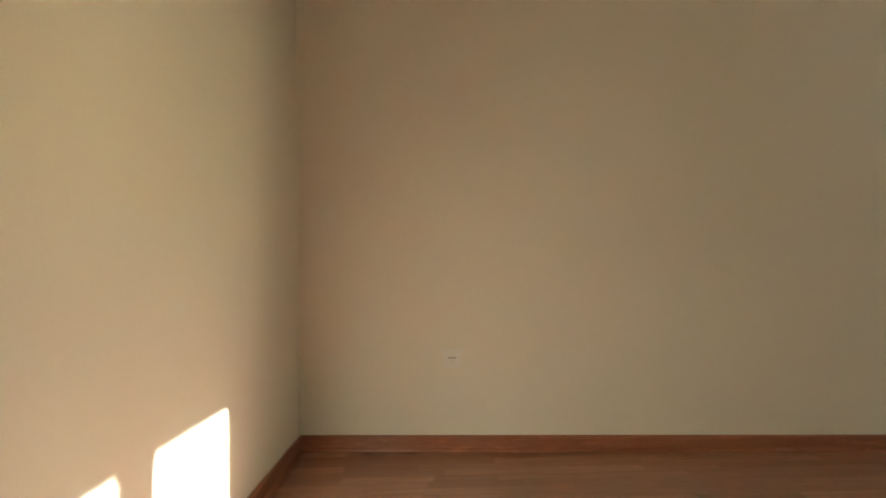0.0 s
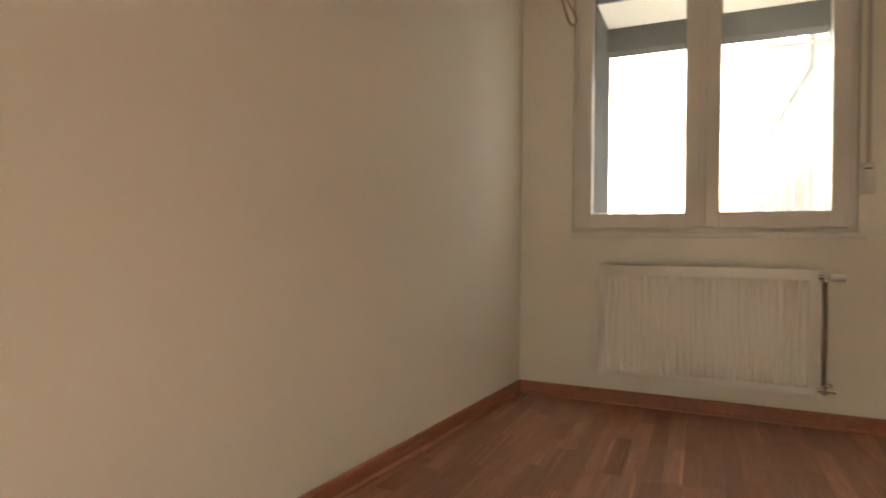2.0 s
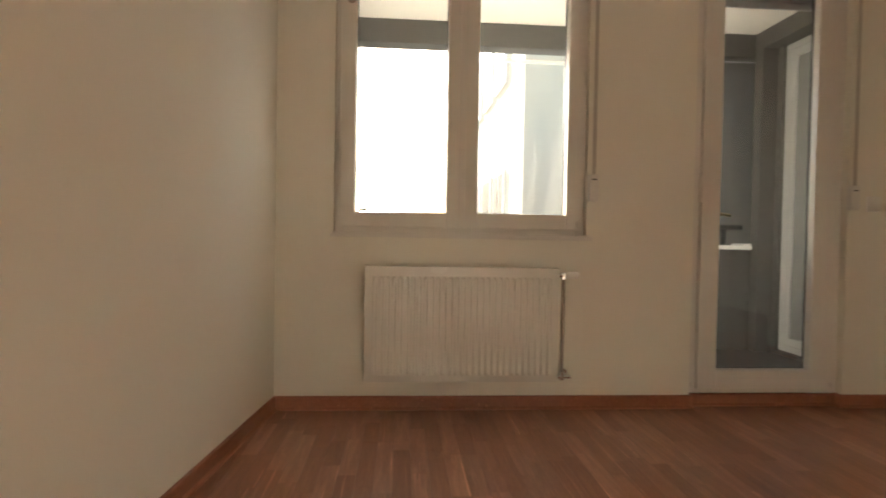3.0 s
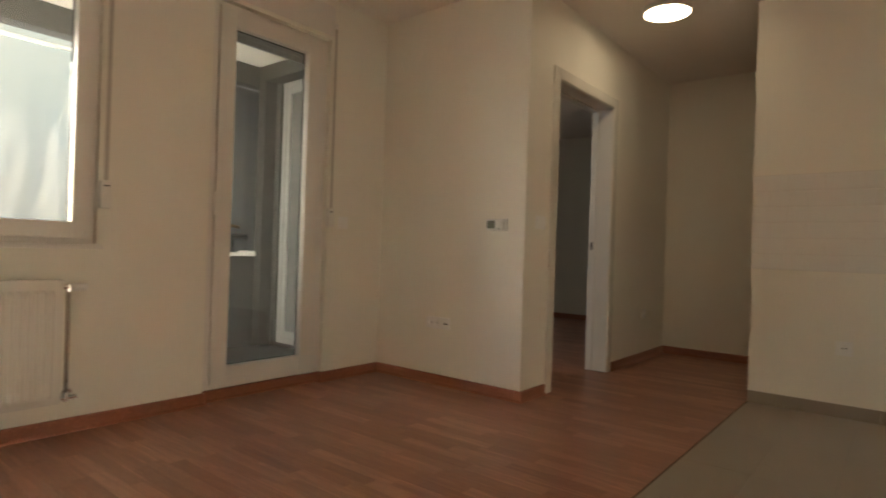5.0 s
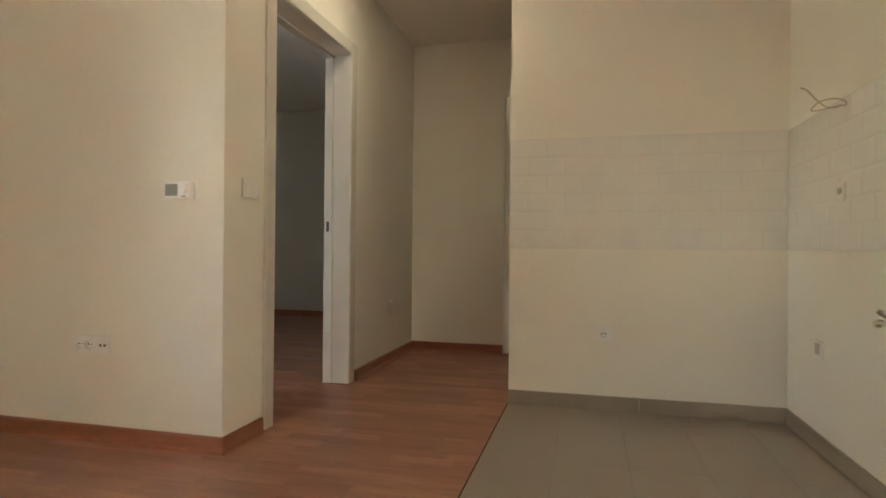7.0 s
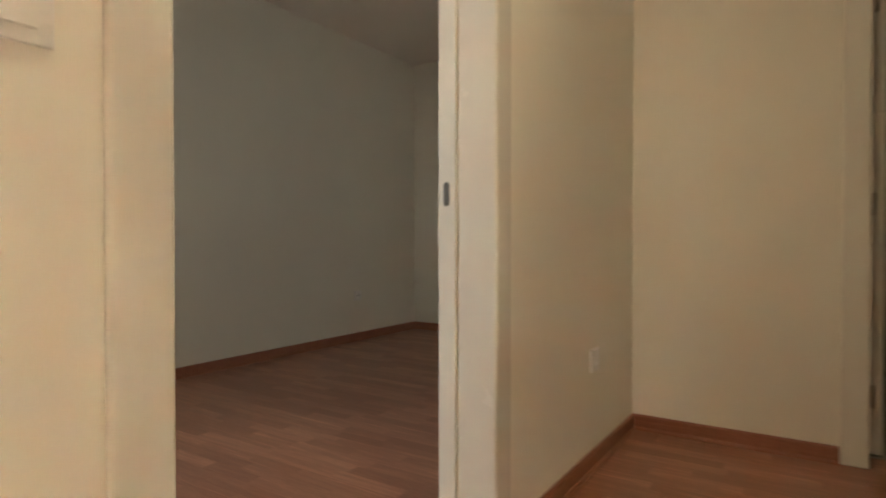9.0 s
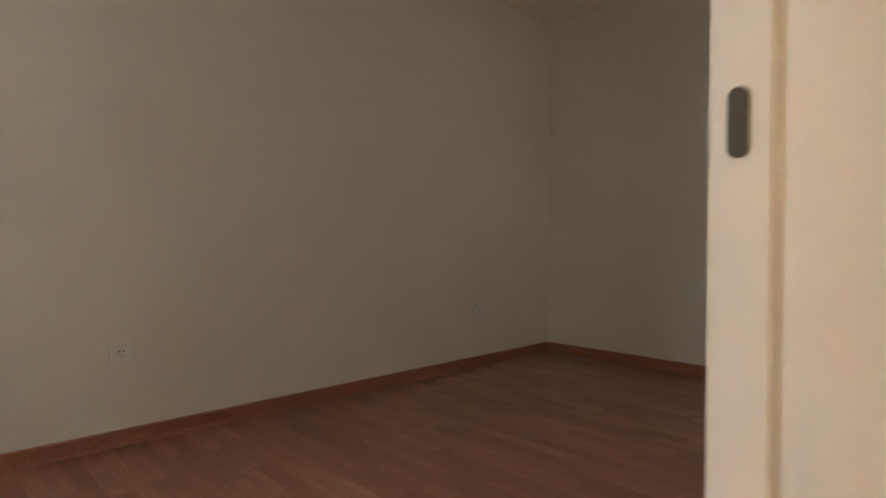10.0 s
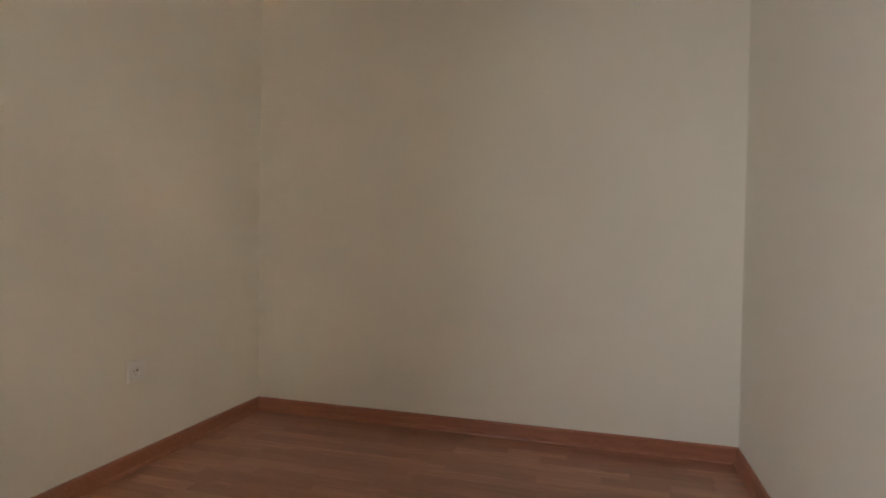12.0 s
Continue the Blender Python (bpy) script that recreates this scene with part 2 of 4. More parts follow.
def curve_points(ctrl, n=10):
    """A smooth run through control points."""
    c = [Vector(p) for p in ctrl]
    c = [c[0] * 2 - c[1]] + c + [c[-1] * 2 - c[-2]]
    out = []
    for i in range(1, len(c) - 2):
        for k in range(n):
            t = k / n
            out.append(0.5 * ((2 * c[i]) + (c[i + 1] - c[i - 1]) * t + (2 * c[i - 1] - 5 * c[i] + 4 * c[i + 1] - c[i + 2]) * t * t + (3 * c[i] - c[i - 1] - 3 * c[i + 1] + c[i + 2]) * t ** 3))
    return out + [c[-2]]


def part(name, bm, material, parent=None, label="", bevel=0.0, smooth=False, segments=2):
    """Links a bmesh as one mesh object, under a thing or part if one is given."""
    if bevel:
        bmesh.ops.bevel(bm, geom=bm.edges[:], offset=bevel, segments=segments, affect="EDGES", clamp_overlap=True, profile=0.6)
    bmesh.ops.recalc_face_normals(bm, faces=bm.faces[:])
    me = bpy.data.meshes.new(name)
    bm.to_mesh(me)
    bm.free()
    if smooth:
        for p in me.polygons:
            p.use_smooth = True
    me.materials.append(material)
    ob = new(name, me)
    if parent:
        ob.parent = parent
    if label:
        ob["label"] = label
    return ob


def boxes(name, rows, material, parent=None, label="", bevel=0.0, segments=2):
    bm = bmesh.new()
    for r in rows:
        x0, y0, z0, x1, y1, z1 = r
        box(bm, min(x0, x1), min(y0, y1), min(z0, z1), max(x0, x1), max(y0, y1), max(z0, z1))
    return part(name, bm, material, parent, label, bevel, segments=segments)


def thing(name, m, label, category, group="", kind=""):
    """An empty at a thing's base, which carries its parts."""
    e = new(name)
    e.matrix_world = m
    e.empty_display_size = 0.05
    return tagged(e, label, category, group, kind)


def structure(ob, label, category="structure"):
    return tagged(ob, label, category, "", "structure")


H = 2.655            # ceiling
WEST, SOUTH_G, EDGE_G = -3.75, -4.71, -2.33
EAST_E, NORTH_D, SOUTH_F = -1.27, -3.575, -6.267
BED_W, BED_E, BED_S, BED_N = -0.97, 1.43, -8.22, -3.75
LOG_X, LOG_N, LOG_C = 1.5, -0.25, 2.555
WIN_Y0, WIN_Y1, WIN_Z0, WIN_Z1 = -1.598, -0.290, 0.915, 2.36
BD_Y0, BD_Y1, BD_Z1 = -3.043, -2.18, 2.37
DR_Y0, DR_Y1, DR_Z = -4.885, -3.973, 2.118
NIB_Y = -5.85        # where the bedroom's west wall steps in
FD_X0, FD_X1, FD_Z = -2.89, -2.17, 2.07

SLANT = 0.09         # the north wall runs out of square

# ---- walls, floors, ceilings ----
bm = bmesh.new()
foot = ((0.28, -SLANT * 0.28), (0.28, 0.75), (-3.95, 0.75), (-3.95, SLANT * 3.95))
low, high = [bm.verts.new((x, y, 0)) for x, y in foot], [bm.verts.new((x, y, H)) for x, y in foot]
bm.faces.new(low), bm.faces.new(high)
for i in range(4):
    bm.faces.new((low[i], low[(i + 1) % 4], high[(i + 1) % 4], high[i]))
structure(part("wall_north", bm, PAINT), "smooth warm white painted plaster wall", "wall")
bm = bmesh.new()
foot = ((WEST, -6.45), (WEST, -2.2), (WEST - 0.022, 0.36), (-4.0, 0.36), (-4.0, -6.45))
low, high = [bm.verts.new((x, y, 0)) for x, y in foot], [bm.verts.new((x, y, H)) for x, y in foot]
bm.faces.new(low), bm.faces.new(high)
for i in range(5):
    bm.faces.new((low[i], low[(i + 1) % 5], high[(i + 1) % 5], high[i]))
wall_west = structure(part("wall_west", bm, PAINT), "smooth warm white painted plaster wall", "wall")
structure(boxes("wall_east", [(0, WIN_Y1, 0, 0.28, 0, H), (0, WIN_Y0, 0, 0.28, WIN_Y1, WIN_Z0), (0, WIN_Y0, WIN_Z1, 0.28, WIN_Y1, H),
                              (0, BD_Y1, 0, 0.28, WIN_Y0, H), (0, BD_Y0, BD_Z1, 0.28, BD_Y1, H), (0, NORTH_D, 0, 0.28, BD_Y0, H)], PAINT),
          "warm white plaster wall with window and balcony door openings", "wall")
structure(boxes("wall_south", [(EAST_E, BED_N, 0, 0.28, NORTH_D, H)], PAINT), "warm white plaster wall with thermostat and sockets", "wall")
structure(boxes("wall_loggia_south", [(0.28, BED_N, 0, 0.36, NORTH_D, H), (1.34, BED_N, 0, 1.65, NORTH_D, H), (0.36, BED_N, 2.42, 1.34, NORTH_D, H), (0.36, BED_N, -0.15, 1.34, NORTH_D, 0.05)], GREY),
          "dark grey rendered loggia wall with a door opening", "wall")
structure(boxes("wall_hall", [(EAST_E, DR_Y1 + 0.02, 0, -1.10, BED_N, H), (EAST_E, DR_Y0 - 0.02, DR_Z + 0.02, -1.10, DR_Y1 + 0.02, H), (EAST_E, NIB_Y, 0, -1.10, DR_Y0 - 0.02, H), (EAST_E, SOUTH_F, 0, BED_W, NIB_Y, H)], PAINT),
          "warm white plaster wall with the bedroom doorway", "wall")
kitchen_wall = structure(boxes("wall_kitchen", [(WEST, SOUTH_G - 0.12, 0, EDGE_G, SOUTH_G, H)], PAINT), "warm white plaster kitchen wall with a tiled band", "wall")
structure(boxes("wall_hall_end", [(FD_X1 + 0.02, SOUTH_F - 0.15, 0, BED_W, SOUTH_F, H), (FD_X0 - 0.02, SOUTH_F - 0.15, FD_Z + 0.02, FD_X1 + 0.02, SOUTH_F, H), (WEST, SOUTH_F - 0.15, 0, FD_X0 - 0.02, SOUTH_F, H)], PAINT),
          "warm white plaster wall with the bathroom doorway", "wall")
structure(boxes("wall_bedroom_west", [(BED_W - 0.15, BED_S, 0, BED_W, SOUTH_F - 0.15, H)], PAINT), "warm white plaster bedroom wall", "wall")
structure(boxes("wall_bedroom_south", [(BED_W - 0.15, BED_S - 0.2, 0, BED_E + 0.2, BED_S, H)], PAINT), "warm white plaster bedroom wall", "wall")
structure(boxes("wall_bedroom_east", [(BED_E, BED_S, 0, BED_E + 0.2, BED_N, H)], PAINT), "warm white plaster bedroom wall", "wall")
structure(boxes("wall_bathroom", [(-3.15, -8.1, 0, -3.05, SOUTH_F - 0.15, H), (-3.05, -8.1, 0, -1.9, -8.0, H), (-1.95, -8.0, 0, -1.85, SOUTH_F - 0.15, H)], BATH), "dark tiled bathroom wall", "wall")
structure(boxes("ceiling", [(-4.0, BED_S - 0.2, H, BED_E + 0.2, 0.75, H + 0.2)], CEIL), "matt white painted ceiling", "ceiling")
structure(boxes("floor", [(-4.0, BED_S - 0.2, -0.2, BED_E + 0.2, 0.75, -0.012)], JOINT), "subfloor under reddish parquet", "floor")
structure(boxes("ceiling_loggia", [(0.28, BED_N, LOG_C, 1.65, 0.2, H - 0.004)], CEIL), "pale painted loggia ceiling", "ceiling")
structure(boxes("floor_loggia", [(0.28, NORTH_D, -0.012, 1.66, 0.2, 0.02)], GREY_TILE), "dark grey tiled loggia floor", "floor")
structure(boxes("wall_loggia_north", [(0.28, LOG_N, 0.02, 1.65, -0.02, LOG_C)], GREY), "grey rendered loggia side wall", "wall")
structure(boxes("beam_loggia", [(LOG_X, NORTH_D, 2.375, 1.66, LOG_N, LOG_C)], GREY), "dark grey rendered edge beam of the loggia", "beam")
structure(boxes("beam_loggia_south", [(0.28, NORTH_D, 2.42, LOG_X, -3.45, LOG_C), (1.40, NORTH_D, 0.02, LOG_X, -3.45, 2.42)], GREY), "dark grey rendered beam and pier at the loggia end", "beam")
structure(boxes("parapet_loggia", [(LOG_X, NORTH_D, 0.02, 1.64, LOG_N, 0.83)], GREY), "dark grey rendered loggia parapet", "parapet")
structure(boxes("floor_bathroom", [(-3.05, -8.0, -0.012, -1.95, SOUTH_F - 0.15, 0.004)], FLOOR_TILE), "grey tiled bathroom floor", "floor")


# ---- trim ----
def skirting(name, a, b, out, top=0.07, material=SKIRT, label="reddish wooden skirting board along the wall"):
    """A rounded skirting with a small quarter round at its foot, from a to b on the floor; out: the way into the room."""
    prof = [(0, 0), (0.024, 0), (0.022, 0.008), (0.016, 0.014), (0.014, 0.016), (0.014, top - 0.008), (0.011, top - 0.002), (0.006, top), (0, top)]
    bm = bmesh.new()
    ends = []
    for p in (a, b):
        ends.append([bm.verts.new((p[0] + out[0] * d, p[1] + out[1] * d, z)) for d, z in prof])
    n = len(prof)
    for i in range(n):
        bm.faces.new((ends[0][i], ends[0][(i + 1) % n], ends[1][(i + 1) % n], ends[1][i]))
    bm.faces.new(ends[0]), bm.faces.new(ends[1][::-1])
    return structure(part(name, bm, material), label, "baseboard")


KIT_N = -2.2
skirting("baseboard", (WEST - 0.022, SLANT * 3.772), (0, 0), (-0.0896, -0.996))
skirting("baseboard", (WEST, KIT_N), (WEST - 0.022, SLANT * 3.772), (1, 0))
skirting("baseboard", (0, 0), (0, BD_Y1), (-1, 0))
skirting("baseboard", (0.045, BD_Y1), (0.045, BD_Y0), (-1, 0), 0.066)
skirting("baseboard", (0, BD_Y0), (0, NORTH_D), (-1, 0))
skirting("baseboard", (-0.0155, BD_Y0), (0.045, BD_Y0), (0, 1), 0.069)
skirting("baseboard", (-0.0155, BD_Y1), (0.045, BD_Y1), (0, -1), 0.069)
skirting("baseboard", (EAST_E - 0.0155, NORTH_D), (0, NORTH_D), (0, 1))
skirting("baseboard", (EAST_E, NORTH_D + 0.0128), (EAST_E, -3.876), (-1, 0))
skirting("baseboard", (EAST_E, -4.986), (EAST_E, SOUTH_F), (-1, 0))
skirting("baseboard", (EAST_E, SOUTH_F), (-2.074, SOUTH_F), (0, 1))
skirting("baseboard", (BED_E, BED_N), (BED_E, BED_S), (-1, 0))
skirting("baseboard", (BED_E, BED_S), (BED_W, BED_S), (0, 1))
skirting("baseboard", (BED_W, BED_S), (BED_W, NIB_Y), (1, 0))
skirting("baseboard", (BED_W + 0.0155, NIB_Y), (-1.10, NIB_Y), (0, 1), 0.069)
skirting("baseboard", (-1.10, NIB_Y), (-1.10, -4.95), (1, 0))


def casing(name, label, centre, half, top, depth, m, width=0.085, lip=0.0):
    """A door lining with flat rounded casings; local x along the wall, y into the wall, z up."""
    t = thing(name, m, label, "door frame", "", "structure")
    for s, nm in ((-1, "jamb"), (1, "jamb")):
        x = centre + s * half
        boxes(nm, [(min(x, x + s * 0.02), 0.0, 0, max(x, x + s * 0.02), depth, top)], LACQUER, t, bevel=0.0008)
        boxes("door_stop", [(min(x + s * 0.004, x - s * 0.006), depth - 0.055, 0, max(x + s * 0.004, x - s * 0.006), depth + 0.0005, top - 0.012)], LACQUER, t, bevel=0.0015)
        boxes("casing", [(min(x + s * 0.0003, x + s * (width + 0.004)), -0.011, 0, max(x + s * 0.0003, x + s * (width + 0.004)), 0.013, top + width)], LACQUER, t, bevel=0.0105, segments=4)
    boxes("head", [(centre - half, 0.0, top, centre + half, depth, top + 0.02)], LACQUER, t, bevel=0.002)
    boxes("casing", [(centre - half - 0.004, -0.0115, top + 0.004, centre + half + 0.004, 0.013, top + width)], LACQUER, t, bevel=0.009, segments=4)
    boxes("door_stop", [(centre - half, depth - 0.054, top - 0.0115, centre + half, depth - 0.001, top)], LACQUER, t, bevel=0.003)
    return t


# local x runs south along the hall wall, y eastward
bed_frame_m = Matrix(((0, 1, 0, EAST_E), (-1, 0, 0, 0), (0, 0, 1, 0), (0, 0, 0, 1)))
bed_frame = casing("door_frame_1", "white lacquered doorway lining with rounded casings", 4.429, 0.456, DR_Z, 0.172, bed_frame_m)
bm = bmesh.new()
ring = [(0.0092 * math.cos(a), math.copysign(0.0245, math.sin(a)) + 0.0092 * math.sin(a)) for a in [math.pi * (k + 0.5) / 12 for k in range(24)]]
face_a = [bm.verts.new((4.8795, 0.146 + u, 1.012 + v)) for u, v in ring]
face_b = [bm.verts.new((4.8768, 0.146 + u, 1.012 + v)) for u, v in ring]
bm.faces.new(face_a), bm.faces.new(face_b[::-1])
for k in range(24):
    bm.faces.new((face_a[k], face_b[k], face_b[(k + 1) % 24], face_a[(k + 1) % 24]))
bmesh.ops.recalc_face_normals(bm, faces=bm.faces[:])
part("strike_plate", bm, surface("dark_nickel", (0.13, 0.125, 0.115), 0.4, 0.8, vary=0.1, scale=60, bump=0.0), bed_frame, "dull dark metal strike plate")

bath_frame_m = Matrix(((-1, 0, 0, 0), (0, -1, 0, SOUTH_F), (0, 0, 1, 0), (0, 0, 0, 1)))
bath_frame = casing("door_frame_2", "white lacquered lining of the bathroom doorway", 2.53, 0.36, FD_Z, 0.152, bath_frame_m, 0.088)
for z in (0.25, 1.03, 1.85):
    bm = bmesh.new()
    rod(bm, (2.186, 0.146, z - 0.045), (2.186, 0.146, z + 0.045), 0.008, 12)
    box(bm, 2.1705, 0.105, z - 0.04, 2.1725, 0.146, z + 0.04)
    part("hinge", bm, NICKEL, bath_frame, "metal barrel hinge")


def door_leaf(name, label, m, width, height, side, grooves):
    """A white leaf hinged at its origin; local x to the latch edge, y through the thickness. side: the face with the handle seen (+1 is +y)."""
    t = thing(name, m, label, "door", "", "structure")
    th = 0.04
    zs = [0.008] + [z for z in grooves] + [height]
    bm = bmesh.new()
    for z0, z1 in zip(zs, zs[1:]):
        box(bm, 0, -th / 2, z0 + 0.003, width, th / 2, z1 - 0.003)
    part("leaf", bm, LACQUER, t, "", bevel=0.0025)
    boxes("leaf_core", [(0.002, -th / 2 + 0.004, 0.011, width - 0.002, th / 2 - 0.004, height - 0.006)], LACQUER, t)
    for s in (-1, 1):
        y = s * th / 2
        x = width - 0.055
        bm = bmesh.new()
        rod(bm, (x, y, 1.047), (x, y + s * 0.009, 1.047), 0.026, 28)
        h = part("handle", bm, NICKEL, t, "brushed nickel lever on a round rose")
        bm = bmesh.new()
        tube(bm, curve_points([(x, y + s * 0.009, 1.047), (x, y + s * 0.045, 1.047), (x - 0.008, y + s * 0.056, 1.047), (x - 0.03, y + s * 0.058, 1.047), (x - 0.125, y + s * 0.058, 1.047)], 6), 0.0095, 14)
        part("lever", bm, NICKEL, h, smooth=True)
        bm = bmesh.new()
        rod(bm, (x, y, 0.949), (x, y + s * 0.009, 0.949), 0.025, 28)
        k = part("key_rose", bm, NICKEL, t, "round nickel key rose")
        bm = bmesh.new()
        rod(bm, (x, y + s * 0.009, 0.952), (x, y + s * 0.0096, 0.952), 0.005, 12)
        part("keyhole", bm, HOLE, k)
    return t


LEAF_ANGLE = -21.7
bed_leaf = door_leaf("door_1", "white lacquered bedroom door standing open with nickel handle", pose(-1.085, -3.985, 0, 0, 0, LEAF_ANGLE) @ Matrix.Translation((0, 0.0, 0)), 0.845, 2.06, -1, [0.345, 0.866, 1.40])
bath_leaf = door_leaf("door_2", "white lacquered bathroom door standing open inward", pose(-2.20, -6.43, 0, 0, 0, -93), 0.69, 2.05, -1, [0.345, 0.866, 1.40])


# ---- windows ----
def ring(name, y0, y1, z0, z1, w, x0, x1, material, parent, bevel=0.004, label=""):
    """A rectangular frame of four mitre-butted bars in the east wall."""
    return boxes(name, [(x0, y0, z0, x1, y0 + w, z1), (x0, y1 - w, z0, x1, y1, z1), (x0, y0 + w, z0, x1, y1 - w, z0 + w), (x0, y0 + w, z1 - w, x1, y1 - w, z1)], material, parent, label, bevel)


def sash(parent, name, y0, y1, z0, z1, w, x0, x1, xg):
    s = ring(name, y0, y1, z0, z1, w, x0, x1, PVC, parent, 0.006)
    ring("seal", y0 + w - 0.001, y1 - w + 0.001, z0 + w - 0.001, z1 - w + 0.001, 0.005, xg - 0.003, xg + 0.008, SEAL, s, 0.0, "dark rubber glazing seal")
    p = boxes("pane", [(xg, y0 + w, z0 + w, xg + 0.006, y1 - w, z1 - w)], PANE, s, "clear glass pane")
    p.visible_shadow = False
    return s


window_1 = thing("window_1", pose(0, 0, 0), "white double casement window with clear panes", "window", "", "structure")
ring("window_frame", WIN_Y0, WIN_Y1, WIN_Z0 - 0.003, WIN_Z1, 0.048, 0.035, 0.10, PVC, window_1)
sash(window_1, "sash", -0.940, -0.315, 0.938, 2.315, 0.078, 0.008, 0.085, 0.07)
sash(window_1, "sash", -1.572, -0.944, 0.938, 2.315, 0.080, 0.008, 0.085, 0.07)
boxes("cover_strip", [(0.001, -0.958, 0.949, 0.008, -0.926, 2.30)], PVC, window_1, bevel=0.003)
for y in (-0.335, -1.556):
    boxes("hinge_cover", [(-0.004, y - 0.008, 0.95, 0.008, y + 0.008, 0.985)], PVC, window_1, bevel=0.003)
bm = bmesh.new()
box(bm, -0.006, -0.956, 1.58, 0.001, -0.928, 1.66)
part("handle_plate", bm, PVC, window_1, bevel=0.003)
structure(boxes("sill_1", [(-0.014, -1.63, 0.885, 0.034, -0.275, 0.905), (-0.006, -1.62, 0.905, 0.034, -0.285, 0.914)], PVC, bevel=0.004), "white plastic window sill board", "window sill")

balcony_door = thing("door_3", pose(0, 0, 0), "white glazed balcony door, closed", "balcony door", "", "structure")
ring("door_frame", BD_Y0, BD_Y1, 0.068, BD_Z1, 0.055, 0.045, 0.115, PVC, balcony_door)
sash(balcony_door, "sash", -2.981, -2.238, 0.092, 2.345, 0.105, 0.028, 0.095, 0.08)
bm = bmesh.new()
box(bm, 0.014, -2.245, 1.10, 0.028, -2.217, 1.24)
hp = part("handle_plate", bm, PVC, balcony_door, bevel=0.004)
bm = bmesh.new()
box(bm, 0.006, -2.238, 1.115, 0.014, -2.226, 1.225)
part("pull", bm, PVC, hp, bevel=0.003)
bm = bmesh.new()
tube(bm, curve_points([(0.095, -2.325, 1.052), (0.135, -2.328, 1.052), (0.143, -2.345, 1.053), (0.143, -2.40, 1.050), (0.143, -2.465, 1.040)], 6), 0.0085, 10)
part("outer_lever", bm, surface("brass_lever", (0.42, 0.34, 0.2), 0.35, 0.6, vary=0.06, scale=40, bump=0.0), balcony_door, "tan metal lever on the outer face", smooth=True)
for y in (-2.205, -3.0):
    boxes("hinge_cover", [(0.018, y - 0.006, 0.10, 0.03, y + 0.006, 0.13)], PVC, balcony_door, bevel=0.003)


def shutter(name, label, y0, y1, z_low, z_top):
    """The visible foot of a rolled-up shutter outside the pane."""
    t = thing(name, pose(0.13, (y0 + y1) / 2, z_low), label, "roller shutter")
    z = z_low
    while z < z_top - 0.01:
        bm = bmesh.new()
        box(bm, 0.0, y0 - (y0 + y1) / 2, z - z_low, 0.012, y1 - (y0 + y1) / 2, z - z_low + 0.036)
        part("slat", bm, FACADE_GREY, t, bevel=0.003)
        z += 0.038
    return t


shutter("roller_shutter", "pale grey slatted roller shutter, rolled up", WIN_Y0 + 0.05, WIN_Y1 - 0.05, 2.20, 2.35)
shutter("roller_shutter", "pale grey slatted roller shutter, rolled up", BD_Y0 + 0.06, BD_Y1 - 0.06, 2.19, 2.36)


def strap(name, y, z0, z1, top):
    t = thing(name, pose(0, y, z0), "cream shutter strap with a wall winder box", "shutter strap", "shutter straps")
    boxes("winder", [(-0.034, -0.026, 0, 0, 0.026, z1 - z0)], PVC, t, bevel=0.007)
    boxes("slot", [(-0.0355, -0.014, z1 - z0 - 0.03, -0.033, 0.014, z1 - z0 - 0.024)], SEAL, t, "dark strap slot")
    boxes("strap", [(-0.026, -0.009, z1 - z0 - 0.004, -0.023, 0.009, top - z0)], STRAP, t)
    boxes("guide", [(-0.030, -0.014, top - z0 - 0.004, 0, 0.014, top - z0 + 0.03)], PVC, t, bevel=0.003)


strap("shutter_strap", -1.626, 1.09, 1.23, 2.42)
strap("shutter_strap", -3.06, 1.075, 1.205, 2.45)
structure(boxes("shutter_box_cover_1", [(-0.006, BD_Y0 - 0.02, 2.395, -0.0005, BD_Y1 + 0.02, 2.60)], PVC, bevel=0.002), "white cover of the shutter box over the balcony door", "trim")
structure(boxes("shutter_box_cover_2", [(-0.006, WIN_Y0 - 0.02, 2.395, -0.0005, WIN_Y1 + 0.02, 2.60)], PVC, bevel=0.002), "white cover of the shutter box over the window", "trim")

# the bedroom's door onto the loggia
bd2 = thing("door_4", pose(0, 0, 0), "white framed sliding glass door from bedroom to loggia", "sliding door", "", "structure")


def ring_y(name, x0, x1, z0, z1, w, y0, y1, material, parent, bevel=0.004):
    return boxes(name, [(x0, y0, z0, x0 + w, y1, z1), (x1 - w, y0, z0, x1, y1, z1), (x0 + w, y0, z0, x1 - w, y1, z0 + w), (x0 + w, y0, z1 - w, x1 - w, y1, z1)], material, parent, "", bevel)


# frame and sashes are white PVC, darkened in colour for shade
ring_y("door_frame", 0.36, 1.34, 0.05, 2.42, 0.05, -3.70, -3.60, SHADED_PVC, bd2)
for x0, x1, y in ((0.41, 0.88, -3.665), (0.82, 1.29, -3.64)):
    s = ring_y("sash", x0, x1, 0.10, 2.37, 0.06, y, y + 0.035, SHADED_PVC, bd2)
    # pane carries the painted grey reflection of the loggia
    p = boxes("pane", [(x0 + 0.06, y + 0.014, 0.16, x1 - 0.06, y + 0.02, 2.31)], HAZY, s, "glass pane with its grey reflections painted on")
    p.visible_shadow = False

